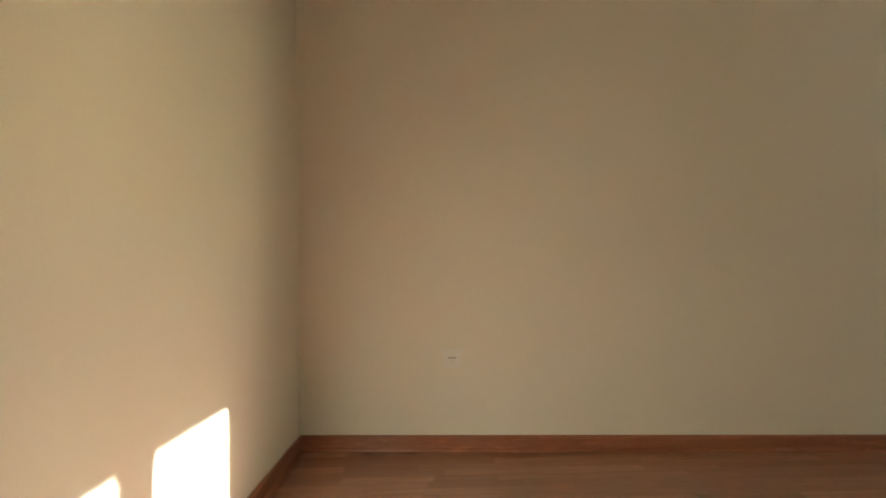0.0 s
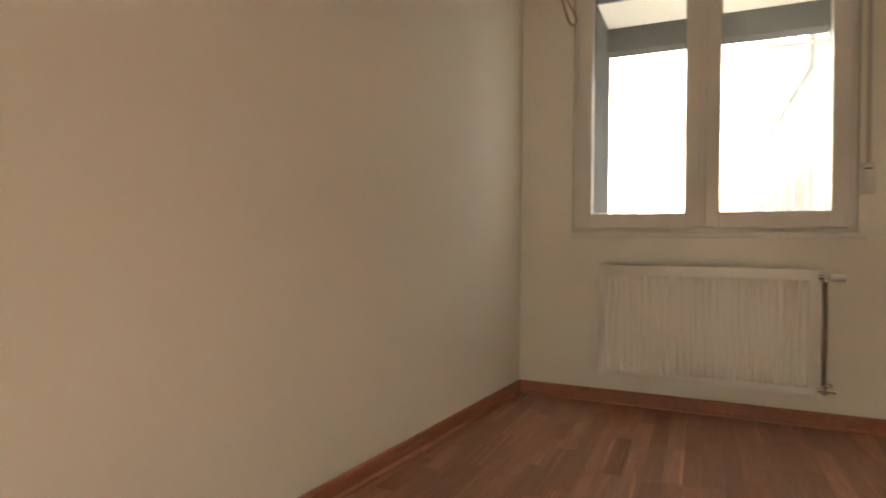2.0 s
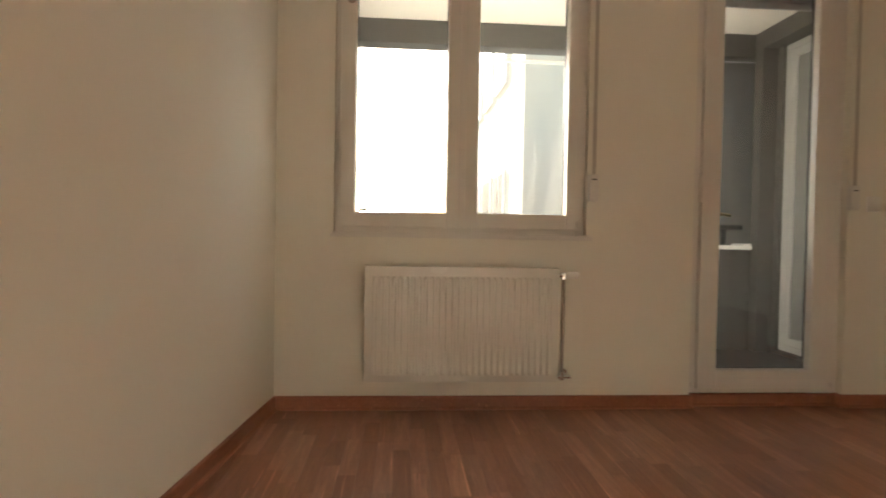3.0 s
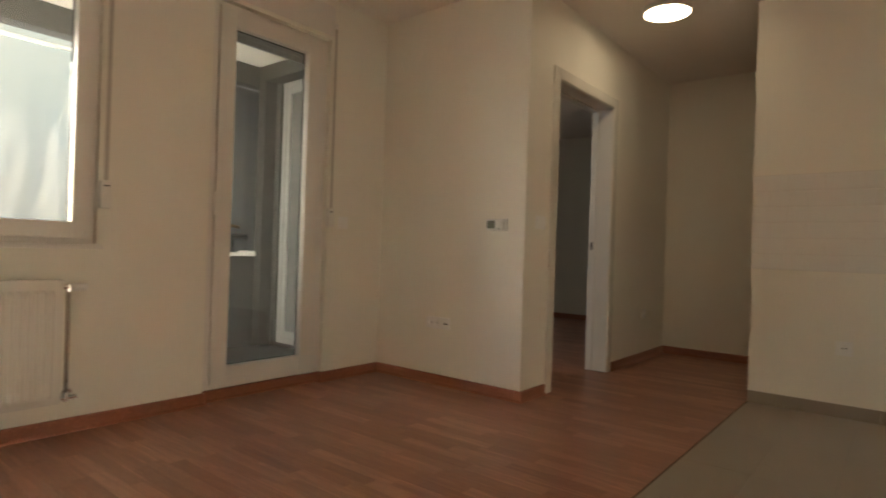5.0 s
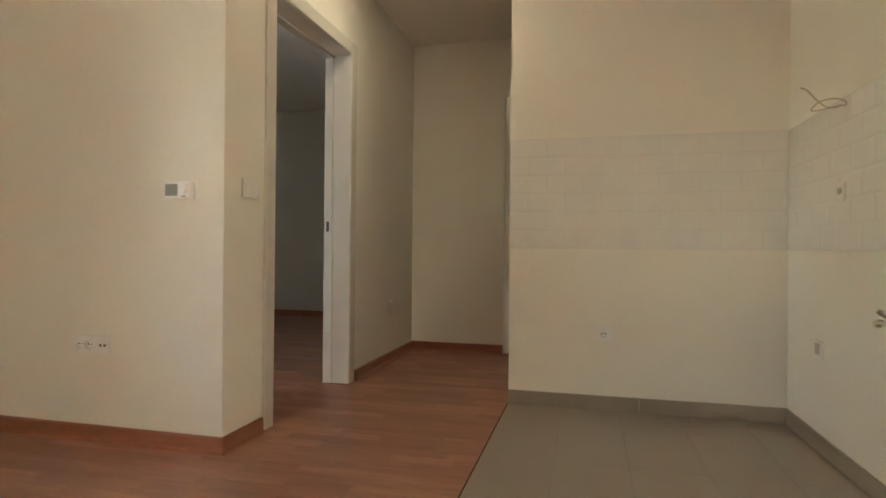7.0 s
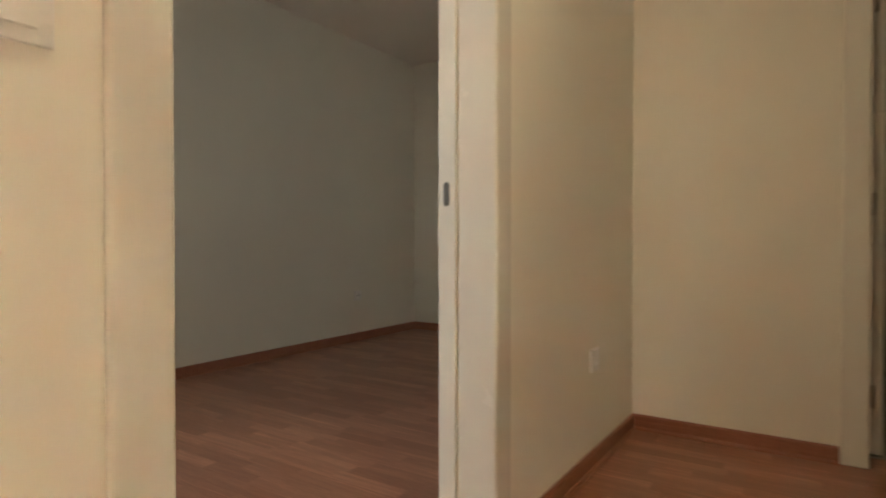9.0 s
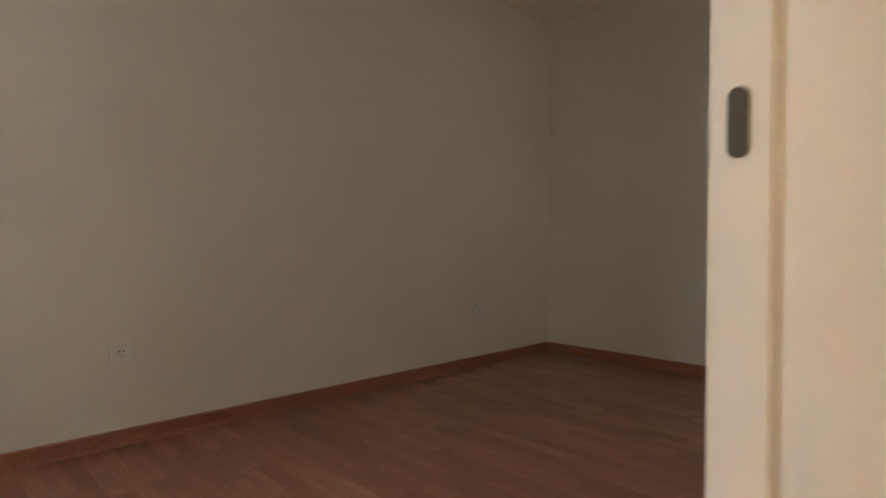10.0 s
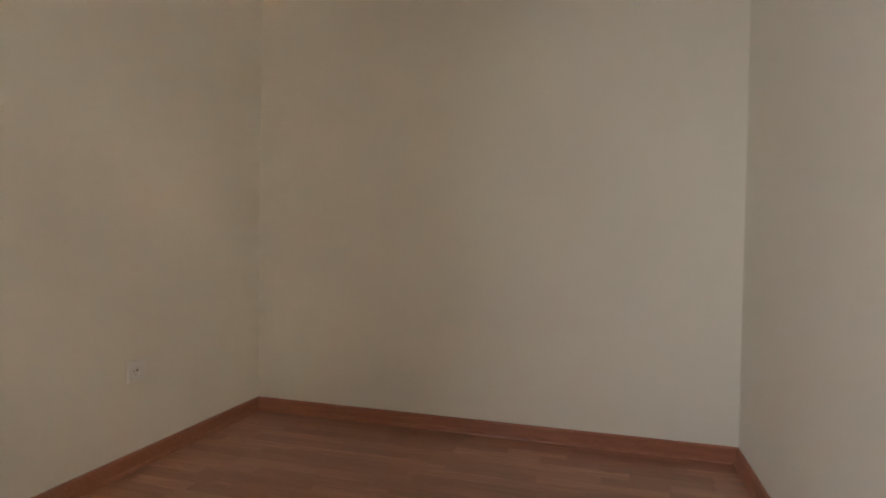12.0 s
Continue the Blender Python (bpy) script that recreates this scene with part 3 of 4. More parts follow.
# ---- loggia fittings ----
structure(boxes("sill_loggia", [(1.44, -3.43, 0.83, 1.68, LOG_N, 0.862)], PVC, bevel=0.004), "white coping on the loggia parapet", "sill")
cap = thing("coping_cap", pose(1.53, -3.39, 0.862), "white end cap lying on the parapet coping", "trim piece")
boxes("cap", [(-0.085, -0.037, 0, 0.10, 0.037, 0.016)], PVC, cap, bevel=0.004)
rail = thing("railing", pose(1.55, 0, 0.862), "dark metal handrail on short posts over the parapet", "railing")
boxes("handrail", [(-0.03, -3.395, 0.125, 0.03, LOG_N - 0.02, 0.165)], DARK_METAL, rail, bevel=0.006)
for i in range(4):
    y = -3.25 + i * 0.94
    bm = bmesh.new()
    box(bm, -0.014, y - 0.014, 0.006, 0.014, y + 0.014, 0.135)
    box(bm, -0.04, y - 0.04, 0.0, 0.04, y + 0.04, 0.006)
    part("post", bm, DARK_METAL, rail, bevel=0.002)
screen = thing("outdoor_blind", pose(1.60, 0, 0.862), "grey fabric outdoor blind let down over the parapet", "blind")
bm = bmesh.new()
N = 40
row0, row1 = [], []
for i in range(N + 1):
    y = -3.574 + i * (1.47 / N)
    d = 0.008 * math.sin(i * 0.9) + 0.004 * math.sin(i * 2.3)
    row0.append(bm.verts.new((d, y, 0.004))), row1.append(bm.verts.new((d * 0.4, y, 1.495)))
for i in range(N):
    bm.faces.new((row0[i], row0[i + 1], row1[i + 1], row1[i]))
bmesh.ops.solidify(bm, geom=bm.faces[:], thickness=0.002)
part("fabric", bm, surface("blind_fabric", (0.21, 0.205, 0.195), 0.9, vary=0.08, scale=3, bump=0.02, grain=60, stretch=(4, 4, 0.4)), screen, smooth=True)
boxes("head_bar", [(-0.004, -3.57, 1.497, 0.004, -2.10, 1.505)], FACADE_GREY, screen, bevel=0.001)
film = thing("protective_film", pose(1.53, -1.75, 0.865), "clear crinkled plastic sheet hung in the loggia opening", "plastic sheet")
bm = bmesh.new()
g = [[bm.verts.new((0.012 * math.sin(i * 1.3 + k * 0.15) + 0.01 * math.sin(k * 0.8 + i), -0.34 + i * 0.056, k * 0.1)) for k in range(15)] for i in range(14)]
for i in range(13):
    for k in range(14):
        bm.faces.new((g[i][k], g[i + 1][k], g[i + 1][k + 1], g[i][k + 1]))
f = part("sheet", bm, FILM, film, smooth=True)
f.visible_shadow = False
boxes("batten", [(-0.01, -0.36, 1.40, 0.01, 0.40, 1.424)], PVC, film, bevel=0.002)

# ---- radiator ----
rad = thing("radiator", pose(-0.122, -0.944, 0.172), "white steel panel radiator under the window", "radiator")
RW, RH = 0.964, 0.57
bm = bmesh.new()
n_ribs = 29
prof = [(-RW / 2, 0.0)]
for i in range(n_ribs):
    c = -RW / 2 + 0.03 + (i + 0.5) * (RW - 0.06) / n_ribs
    for dx, d in ((-0.0115, 0.0), (-0.0095, 0.0020), (-0.0075, 0.0064), (-0.005, 0.0086), (0.0, 0.0094), (0.005, 0.0086), (0.0075, 0.0064), (0.0095, 0.0020), (0.0115, 0.0)):
        prof.append((c + dx, d))
prof.append((RW / 2, 0.0))
cols = []
for y, d in prof:
    cols.append([bm.verts.new((-dd, y, z)) for z, dd in ((0.0, 0), (0.03, 0), (0.045, d), (RH - 0.06, d), (RH - 0.045, 0), (RH, 0))])
for a, b in zip(cols, cols[1:]):
    for k in range(5):
        bm.faces.new((a[k], b[k], b[k + 1], a[k + 1]))
part("front_panel", bm, ENAMEL, rad)
boxes("back_panel", [(0.07, -RW / 2, 0.01, 0.078, RW / 2, RH - 0.01)], ENAMEL, rad, bevel=0.002)
for s in (-1, 1):
    y = s * RW / 2
    boxes("side_cover", [(0.002, y, 0.005, 0.085, y + s * 0.004, RH)], ENAMEL, rad, bevel=0.001)
bm = bmesh.new()
for i in range(31):
    y = -RW / 2 + 0.015 + i * (RW - 0.03) / 30
    box(bm, 0.004, y - 0.003, RH - 0.006, 0.083, y + 0.003, RH)
box(bm, 0.012, -RW / 2, RH - 0.010, 0.075, RW / 2, RH - 0.007)
box(bm, -0.002, -RW / 2, RH - 0.014, 0.012, RW / 2, RH + 0.001)
box(bm, 0.075, -RW / 2, RH - 0.010, 0.085, RW / 2, RH)
part("top_grille", bm, ENAMEL, rad)
boxes("bracket", [(0.085, -0.3, 0.03, 0.125, -0.28, RH - 0.03)], ENAMEL, rad)
boxes("bracket", [(0.085, 0.28, 0.03, 0.125, 0.30, RH - 0.03)], ENAMEL, rad)
bm = bmesh.new()
y = -RW / 2 - 0.035
rod(bm, (0.04, y, 0.02), (0.04, y, 0.54), 0.008, 14)
part("riser_pipe", bm, NICKEL, rad, "nickel plated riser pipe", smooth=True)
bm = bmesh.new()
rod(bm, (0.04, -RW / 2, 0.535), (0.04, y - 0.012, 0.535), 0.012, 14)
rod(bm, (0.04, y, 0.515), (0.04, y, 0.548), 0.013, 14)
v = part("valve", bm, CHROME, rad, "chromed angle valve")
bm = bmesh.new()
rod(bm, (0.04, y - 0.012, 0.535), (0.04, y - 0.022, 0.535), 0.016, 20)
rod(bm, (0.04, y - 0.022, 0.535), (0.04, y - 0.075, 0.535), 0.019, 20, 0.017)
part("thermostat_head", bm, PLASTIC, v, "white thermostatic head")
bm = bmesh.new()
rod(bm, (0.04, -RW / 2, 0.018), (0.04, y - 0.045, 0.018), 0.011, 14)
rod(bm, (0.04, y, 0.0), (0.04, y, 0.042), 0.013, 14)
rod(bm, (0.04, y - 0.03, 0.018), (0.125, y - 0.03, 0.018), 0.008, 12)
rod(bm, (0.118, y - 0.03, 0.018), (0.125, y - 0.03, 0.018), 0.022, 20)
part("return_valve", bm, CHROME, rad, "chromed return valve")


# ---- switches and sockets ----
def wall_pose(x, y, z, way):
    """Local x along the wall, y out of it, z up."""
    return pose(x, y, z, 0, 0, {"n": 0, "s": 180, "e": -90, "w": 90}[way])


def plate_mesh(name, w, h, d, material, parent, label=""):
    bm = bmesh.new()
    box(bm, -w / 2, 0, -h / 2, w / 2, d, h / 2)
    return part(name, bm, material, parent, label, bevel=0.003)


def socket(m, gangs=1, label="white wall socket with a round well", w=0.085, h=0.085, pitch=0.058, shift=0.0):
    t = thing("wall_socket", m, label, "socket", "wall sockets")
    centres = [shift + (k - (gangs - 1) / 2) * pitch for k in range(gangs)]
    cells = [-w / 2] + [(a + b) / 2 for a, b in zip(centres, centres[1:])] + [w / 2]
    bm = bmesh.new()
    for cx, x0, x1 in zip(centres, cells, cells[1:]):
        outer, inner = [], []
        for k in range(32):
            a = 2 * math.pi * (k + 0.5) / 32
            ux, uz = math.cos(a), math.sin(a)
            reach = min(((x1 - cx) if ux > 0 else (cx - x0)) / abs(ux), (h / 2) / abs(uz))
            outer.append((cx + ux * reach, uz * reach)), inner.append((cx + ux * 0.0205, uz * 0.0205))
        for q in range(4):
            corner = ((x1, h / 2), (x0, h / 2), (x0, -h / 2), (x1, -h / 2))[q]
            near = min(range(32), key=lambda k: (outer[k][0] - corner[0]) ** 2 + (outer[k][1] - corner[1]) ** 2)
            outer[near] = corner
        back = [bm.verts.new((x, 0.0, z)) for x, z in outer]
        edge = [bm.verts.new((x, 0.0100, z)) for x, z in outer]
        front = [bm.verts.new((cx + (x - cx) * 0.965, 0.0125, z * 0.965)) for x, z in outer]
        rim = [bm.verts.new((x, 0.0125, z)) for x, z in inner]
        lip = [bm.verts.new((cx + (x - cx) * 0.96, 0.0085, z * 0.96)) for x, z in inner]
        for r0, r1 in ((back, edge), (edge, front), (front, rim), (rim, lip)):
            for k in range(32):
                bm.faces.new((r0[k], r0[(k + 1) % 32], r1[(k + 1) % 32], r1[k]))
    bmesh.ops.recalc_face_normals(bm, faces=bm.faces[:])
    part("plate", bm, PLASTIC, t)
    for cx in centres:
        bm = bmesh.new()
        turn = Matrix.Translation((cx, 0, 0)) @ Matrix.Rotation(radians(-90), 4, "X")
        lathe(bm, [(0.0225, 0.0006), (0.0225, 0.0084), (0.0197, 0.0084), (0.0187, 0.0012), (0.001, 0.0012)], 28, turn)
        well = part("well", bm, PLASTIC, t)
        for sx in (-1, 1):
            bm = bmesh.new()
            rod(bm, (cx + sx * 0.0095, 0.0013, 0), (cx + sx * 0.0095, 0.0018, 0), 0.0042, 12)
            part("pin_hole", bm, HOLE, well, "dark pin hole")
        for sz in (-1, 1):
            bm = bmesh.new()
            box(bm, cx - 0.002, 0.0013, sz * 0.0172 - 0.001, cx + 0.002, 0.0060, sz * 0.0172 + 0.001)
            part("earth_clip", bm, NICKEL, well)
    return t


def switch(m, gangs, w, label):
    t = thing("light_switch", m, label, "light switch", "light switches")
    plate_mesh("plate", w, 0.085, 0.009, PLASTIC, t)
    k = (w - 0.034) / gangs
    for i in range(gangs):
        cx = -w / 2 + 0.017 + (i + 0.5) * k
        bm = bmesh.new()
        box(bm, cx - k / 2 + 0.001, 0.009, -0.026, cx + k / 2 - 0.001, 0.0125, 0.026)
        part("rocker", bm, PLASTIC, t, bevel=0.002)
    return t


socket(pose(-3.035, 3.035 * SLANT, 0.43, 0, 0, 180 - 5.14), label="single white wall socket beside the sunlit corner", w=0.092)
socket(wall_pose(-2.848, SOUTH_G, 0.42, "n"), label="single white wall socket low on the kitchen wall")
socket(wall_pose(EAST_E, -5.70, 0.42, "w"), label="single white wall socket low on the hall wall")
socket(wall_pose(BED_E, -5.042, 0.41, "w"), label="single white wall socket on the bedroom wall")
socket(wall_pose(BED_E, -7.36, 0.40, "w"), label="single white wall socket near the bedroom corner")
multi = socket(wall_pose(-0.598, NORTH_D, 0.43, "n"), 2, "wide white plate with two sockets and aerial outlets", 0.205, 0.08, 0.05, 0.033)
for x in (-0.062, -0.085):
    bm = bmesh.new()
    rod(bm, (x, 0.0124, 0), (x, 0.0150, 0), 0.0065, 16)
    ao = part("aerial_outlet", bm, CHROME, multi, "round metal aerial outlet")
    bm = bmesh.new()
    rod(bm, (x, 0.0150, 0), (x, 0.0157, 0), 0.003, 12)
    part("pin_hole", bm, HOLE, ao)
slotted = thing("wall_socket", wall_pose(WEST + 0.0064, -4.07, 1.115, "e"), "flush white socket with three slots in the tiled band", "socket", "wall sockets")
plate_mesh("plate", 0.078, 0.078, 0.007, TILE, slotted)
for x in (-0.016, 0.0, 0.016):
    bm = bmesh.new()
    box(bm, x - 0.0025, 0.0071, -0.008, x + 0.0025, 0.0078, 0.018)
    part("slot", bm, HOLE, slotted, "dark slot")
plain = thing("wall_outlet", wall_pose(WEST, -4.29, 0.45, "e"), "small square white outlet box near the floor", "outlet")
plate_mesh("plate", 0.075, 0.075, 0.012, PLASTIC, plain)
plate_mesh("inset", 0.05, 0.05, 0.0145, STRAP, plain, "greyish inset")
switch(wall_pose(EAST_E, -3.765, 1.138, "w"), 2, 0.128, "white double light switch beside the doorway")
switch(wall_pose(0, -3.19, 1.11, "w"), 1, 0.085, "white light switch beside the balcony door")

thermo = thing("thermostat", wall_pose(-1.045, NORTH_D, 1.113, "n"), "white wall thermostat with a dark display", "thermostat")
bm = bmesh.new()
box(bm, -0.10, 0, -0.038, 0.055, 0.012, 0.038)
part("back_box", bm, PLASTIC, thermo, bevel=0.003)
bm = bmesh.new()
box(bm, -0.085, 0.012, -0.036, 0.050, 0.030, 0.036)
part("housing", bm, PLASTIC, thermo, bevel=0.006)
bm = bmesh.new()
box(bm, -0.020, 0.029, -0.024, 0.040, 0.0315, 0.026)
part("display", bm, SCREEN, thermo, "dark liquid crystal display")
bm = bmesh.new()
rod(bm, (-0.052, 0.030, 0.004), (-0.052, 0.038, 0.004), 0.019, 24, 0.017)
part("dial", bm, PLASTIC, thermo)
bm = bmesh.new()
box(bm, -0.062, 0.0295, -0.029, -0.040, 0.0312, -0.025)
part("slider", bm, SCREEN, thermo)

# ---- ceiling lamp ----
lamp = thing("ceiling_lamp", pose(-1.812, -4.466, H), "round flat white ceiling lamp, switched on", "ceiling lamp")
bm = bmesh.new()
lathe(bm, [(0.152, 0.0), (0.158, -0.004), (0.160, -0.030), (0.158, -0.038), (0.150, -0.040)], 48)
part("rim", bm, PLASTIC, lamp, smooth=True)
bm = bmesh.new()
lathe(bm, [(0.149, -0.036), (0.149, -0.041), (0.135, -0.046), (0.08, -0.049), (0.001, -0.050)], 48)
part("diffuser", bm, LAMP, lamp, "glowing opal diffuser", smooth=True)

dome = thing("dome_lamp", pose(0.80, -1.765, LOG_C), "white dome ceiling lamp of the loggia, switched off", "ceiling lamp")
bm = bmesh.new()
lathe(bm, [(0.088, 0.0), (0.092, -0.004), (0.092, -0.018), (0.088, -0.022)], 40)
# the ring's grey stands for the shadowed edge of the white lamp
part("base", bm, SHADED_PVC, dome, "plastic base ring greyed as if in shade")
bm = bmesh.new()
lathe(bm, [(0.085, -0.020)] + [(0.085 * math.cos(a), -0.022 - 0.062 * math.sin(a)) for a in [math.pi * k / 20 for k in range(10)]] + [(0.002, -0.084)], 40)
part("dome", bm, PLASTIC, dome, smooth=True)

# ---- kitchen plumbing and wires ----
tap = thing("angle_valve", wall_pose(WEST, -3.60, 0.643, "e") @ Matrix.Scale(0.76, 4), "chromed double angle valve on the kitchen wall", "valve")
bm = bmesh.new()
lathe(bm, [(0.032, 0.0), (0.031, 0.004), (0.020, 0.010), (0.013, 0.014)], 28, Matrix.Rotation(radians(-90), 4, "X"))
part("rose", bm, CHROME, tap, smooth=True)
bm = bmesh.new()
rod(bm, (0, 0.01, 0), (0, 0.085, 0), 0.0115, 18)
rod(bm, (0, 0.045, -0.035), (0, 0.045, 0.03), 0.0105, 18)
rod(bm, (0, 0.045, -0.043), (0, 0.045, -0.03), 0.014, 6)
part("body", bm, CHROME, tap)
bm = bmesh.new()
rod(bm, (0, 0.085, 0), (0, 0.098, 0), 0.016, 8)
rod(bm, (0, 0.098, 0), (0, 0.118, -0.002), 0.020, 8, 0.015)
part("knob", bm, CHROME, tap)
bm = bmesh.new()
rod(bm, (0, 0.05, 0.012), (0.012, 0.082, 0.042), 0.010, 10)
rod(bm, (0.012, 0.082, 0.042), (0.017, 0.098, 0.055), 0.014, 8, 0.011)
part("knob", bm, CHROME, tap)
drain = thing("pipe_stub", wall_pose(WEST, -3.02, 0.465, "e") @ Matrix.Scale(0.7, 4), "short pale pipe stub with a round chromed rose", "pipe")
bm = bmesh.new()
lathe(bm, [(0.027, 0.0), (0.026, 0.004), (0.016, 0.009)], 24, Matrix.Rotation(radians(-90), 4, "X"))
part("rose", bm, CHROME, drain, smooth=True)
bm = bmesh.new()
rod(bm, (0, 0.006, 0), (0.006, 0.05, 0.012), 0.017, 16, 0.015)
st = part("stub", bm, STRAP, drain, "pale plastic plug")
bm = bmesh.new()
rod(bm, (0.006, 0.0502, 0.012), (0.0061, 0.0508, 0.0121), 0.010, 12)
part("bore", bm, HOLE, st)
hole = thing("wall_hole", wall_pose(WEST, -3.60, 0.56, "e"), "small rough plaster patch under the valve", "plaster patch")
bm = bmesh.new()
lathe(bm, [(0.016, 0.0), (0.014, 0.002), (0.006, 0.003)], 11, Matrix.Rotation(radians(-90), 4, "X"))
part("patch", bm, GROUT, hole)
wires = thing("kitchen_wires", wall_pose(WEST, -4.03, 1.452, "e") @ Matrix.Scale(0.60, 4), "bare electric wires bent out of the kitchen wall", "wires")
for pts in ([(0, 0, 0), (0.0, 0.03, 0.035), (0.01, 0.09, 0.052), (0.02, 0.16, 0.036), (0.02, 0.21, -0.008), (0.015, 0.195, -0.024), (0.01, 0.12, -0.012), (0.008, 0.05, -0.004)],
            [(0, 0, 0.004), (0.006, 0.05, 0.004), (0.01, 0.12, -0.002), (0.01, 0.18, 0.045), (0.006, 0.24, 0.112), (0.0, 0.285, 0.132)]):
    bm = bmesh.new()
    tube(bm, curve_points(pts, 8), 0.0042, 8)
    part("wire", bm, WIRE, wires, smooth=True)
bm = bmesh.new()
lathe(bm, [(0.014, 0.0), (0.014, 0.004), (0.007, 0.006)], 16, Matrix.Rotation(radians(-90), 4, "X"))
part("grommet", bm, HOLE, wires)

cable = thing("ceiling_cable", pose(-0.69, -0.333, H) @ Matrix.Diagonal((1, 1, 0.9, 1)), "pale ceiling cable ending in a bent loop", "cable")
bm = bmesh.new()
tube(bm, curve_points([(0, 0, 0), (0.0, 0.005, -0.3), (-0.005, -0.01, -0.6), (-0.012, -0.03, -0.76), (-0.024, -0.062, -0.88), (-0.033, -0.078, -0.94), (-0.035, -0.096, -0.972), (-0.036, -0.112, -0.965), (-0.034, -0.108, -0.93), (-0.026, -0.068, -0.84), (-0.016, -0.028, -0.7), (-0.004, 0.012, -0.3), (0.004, 0.01, 0)], 8), 0.0048, 10)
part("wire", bm, WIRE, cable, smooth=True)
bm = bmesh.new()
lathe(bm, [(0.04, 0.0), (0.04, -0.006), (0.012, -0.012)], 24)
part("rose", bm, PLASTIC, cable, smooth=False)

# ---- outside ----
structure(boxes("ground", [(-400, -400, -6.3, 400, 400, -6.0)], EARTH), "bare winter ground far below", "ground")
house = thing("neighbour_building", pose(5.5, -2.42, -6.0), "pale rendered apartment wing with a row of windows", "building")
boxes("wall", [(0, -14, 0, 14, 0, 14.4)], FACADE, house)
boxes("roof", [(-0.06, -14.1, 14.4, 14.1, 0.06, 14.6)], FACADE, house, bevel=0.02)
for x in (1.5, 3.0, 4.6, 6.4, 8.4, 10.4):
    for z in (3.6, 6.6, 9.6):
        w = boxes("window", [(x, 0.0, z, x + 1.1, 0.03, z + 1.5)], PVC, house, bevel=0.01)
        boxes("pane", [(x + 0.07, 0.031, z + 0.07, x + 0.52, 0.036, z + 1.43), (x + 0.58, 0.031, z + 0.07, x + 1.03, 0.036, z + 1.43)], WINDOW_DARK, w, "dark window glass")
for y in (-7.5, -10.5):
    for z in (3.6, 6.6, 9.6):
        w = boxes("window", [(-0.03, y, z, 0.0, y + 1.1, z + 1.5)], PVC, house, bevel=0.01)
        boxes("pane", [(-0.036, y + 0.07, z + 0.07, -0.031, y + 1.03, z + 1.43)], WINDOW_DARK, w, "dark window glass")

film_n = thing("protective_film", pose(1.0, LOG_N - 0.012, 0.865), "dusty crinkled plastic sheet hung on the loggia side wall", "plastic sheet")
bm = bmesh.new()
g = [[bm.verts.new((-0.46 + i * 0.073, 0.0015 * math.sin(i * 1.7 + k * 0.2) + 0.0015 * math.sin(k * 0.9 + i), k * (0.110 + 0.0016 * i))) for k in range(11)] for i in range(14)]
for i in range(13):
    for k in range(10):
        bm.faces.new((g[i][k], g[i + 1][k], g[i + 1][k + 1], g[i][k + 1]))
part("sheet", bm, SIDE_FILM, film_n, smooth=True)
scrap = thing("film_scrap", pose(1.55, -0.33, 1.028), "crumpled dark scrap of film caught on the handrail", "scrap")
bm = bmesh.new()
rng = random.Random(3)
tube(bm, curve_points([(0, -0.05, 0), (0.0, -0.03, 0.05), (0.01, -0.012, 0.085), (0.0, 0.012, 0.09), (0.0, 0.03, 0.05), (0, 0.04, 0)], 5), 0.008, 7)
tube(bm, curve_points([(0, -0.03, 0.04), (0.0, -0.01, 0.06), (0.01, 0.02, 0.055)], 5), 0.012, 6)
for v in bm.verts:
    v.co += Vector((rng.uniform(-1, 1), rng.uniform(-1, 1), rng.uniform(0, 1))) * 0.005
part("scrap", bm, GREY, scrap)


def bare_tree(x, y, z, height, seed):
    """A leafless tree: a tapering trunk with limbs that fork four times."""
    rng = random.Random(seed)
    t = thing("tree", pose(x, y, z), "bare leafless winter tree behind the loggia", "tree")
    trunk, limbs = bmesh.new(), bmesh.new()
    rod(trunk, (0, 0, 0), (0.1, 0.05, height * 0.45), 0.16, 10, 0.10)

    def grow(p, d, length, r, depth):
        q = p + d * length
        rod(limbs, p, q, r, 5, r * 0.6)
        if depth:
            for _ in range(3):
                turn = Vector((rng.uniform(-1, 1), rng.uniform(-1, 1), rng.uniform(-0.2, 0.8)))
                grow(q, (d + turn * 0.75).normalized(), length * rng.uniform(0.55, 0.8), r * 0.6, depth - 1)

    for _ in range(4):
        grow(Vector((0.1, 0.05, height * 0.43)), Vector((rng.uniform(-0.6, 0.6), rng.uniform(-0.6, 0.6), 1)).normalized(), height * 0.2, 0.06, 4)
    bark = surface("bark", (0.10, 0.08, 0.06), 0.9, vary=0.2, scale=8, bump=0.3)
    part("trunk", trunk, bark, t)
    part("limbs", limbs, bark, t)


bare_tree(24.0, 2.7, -6.0, 10.5, 4)


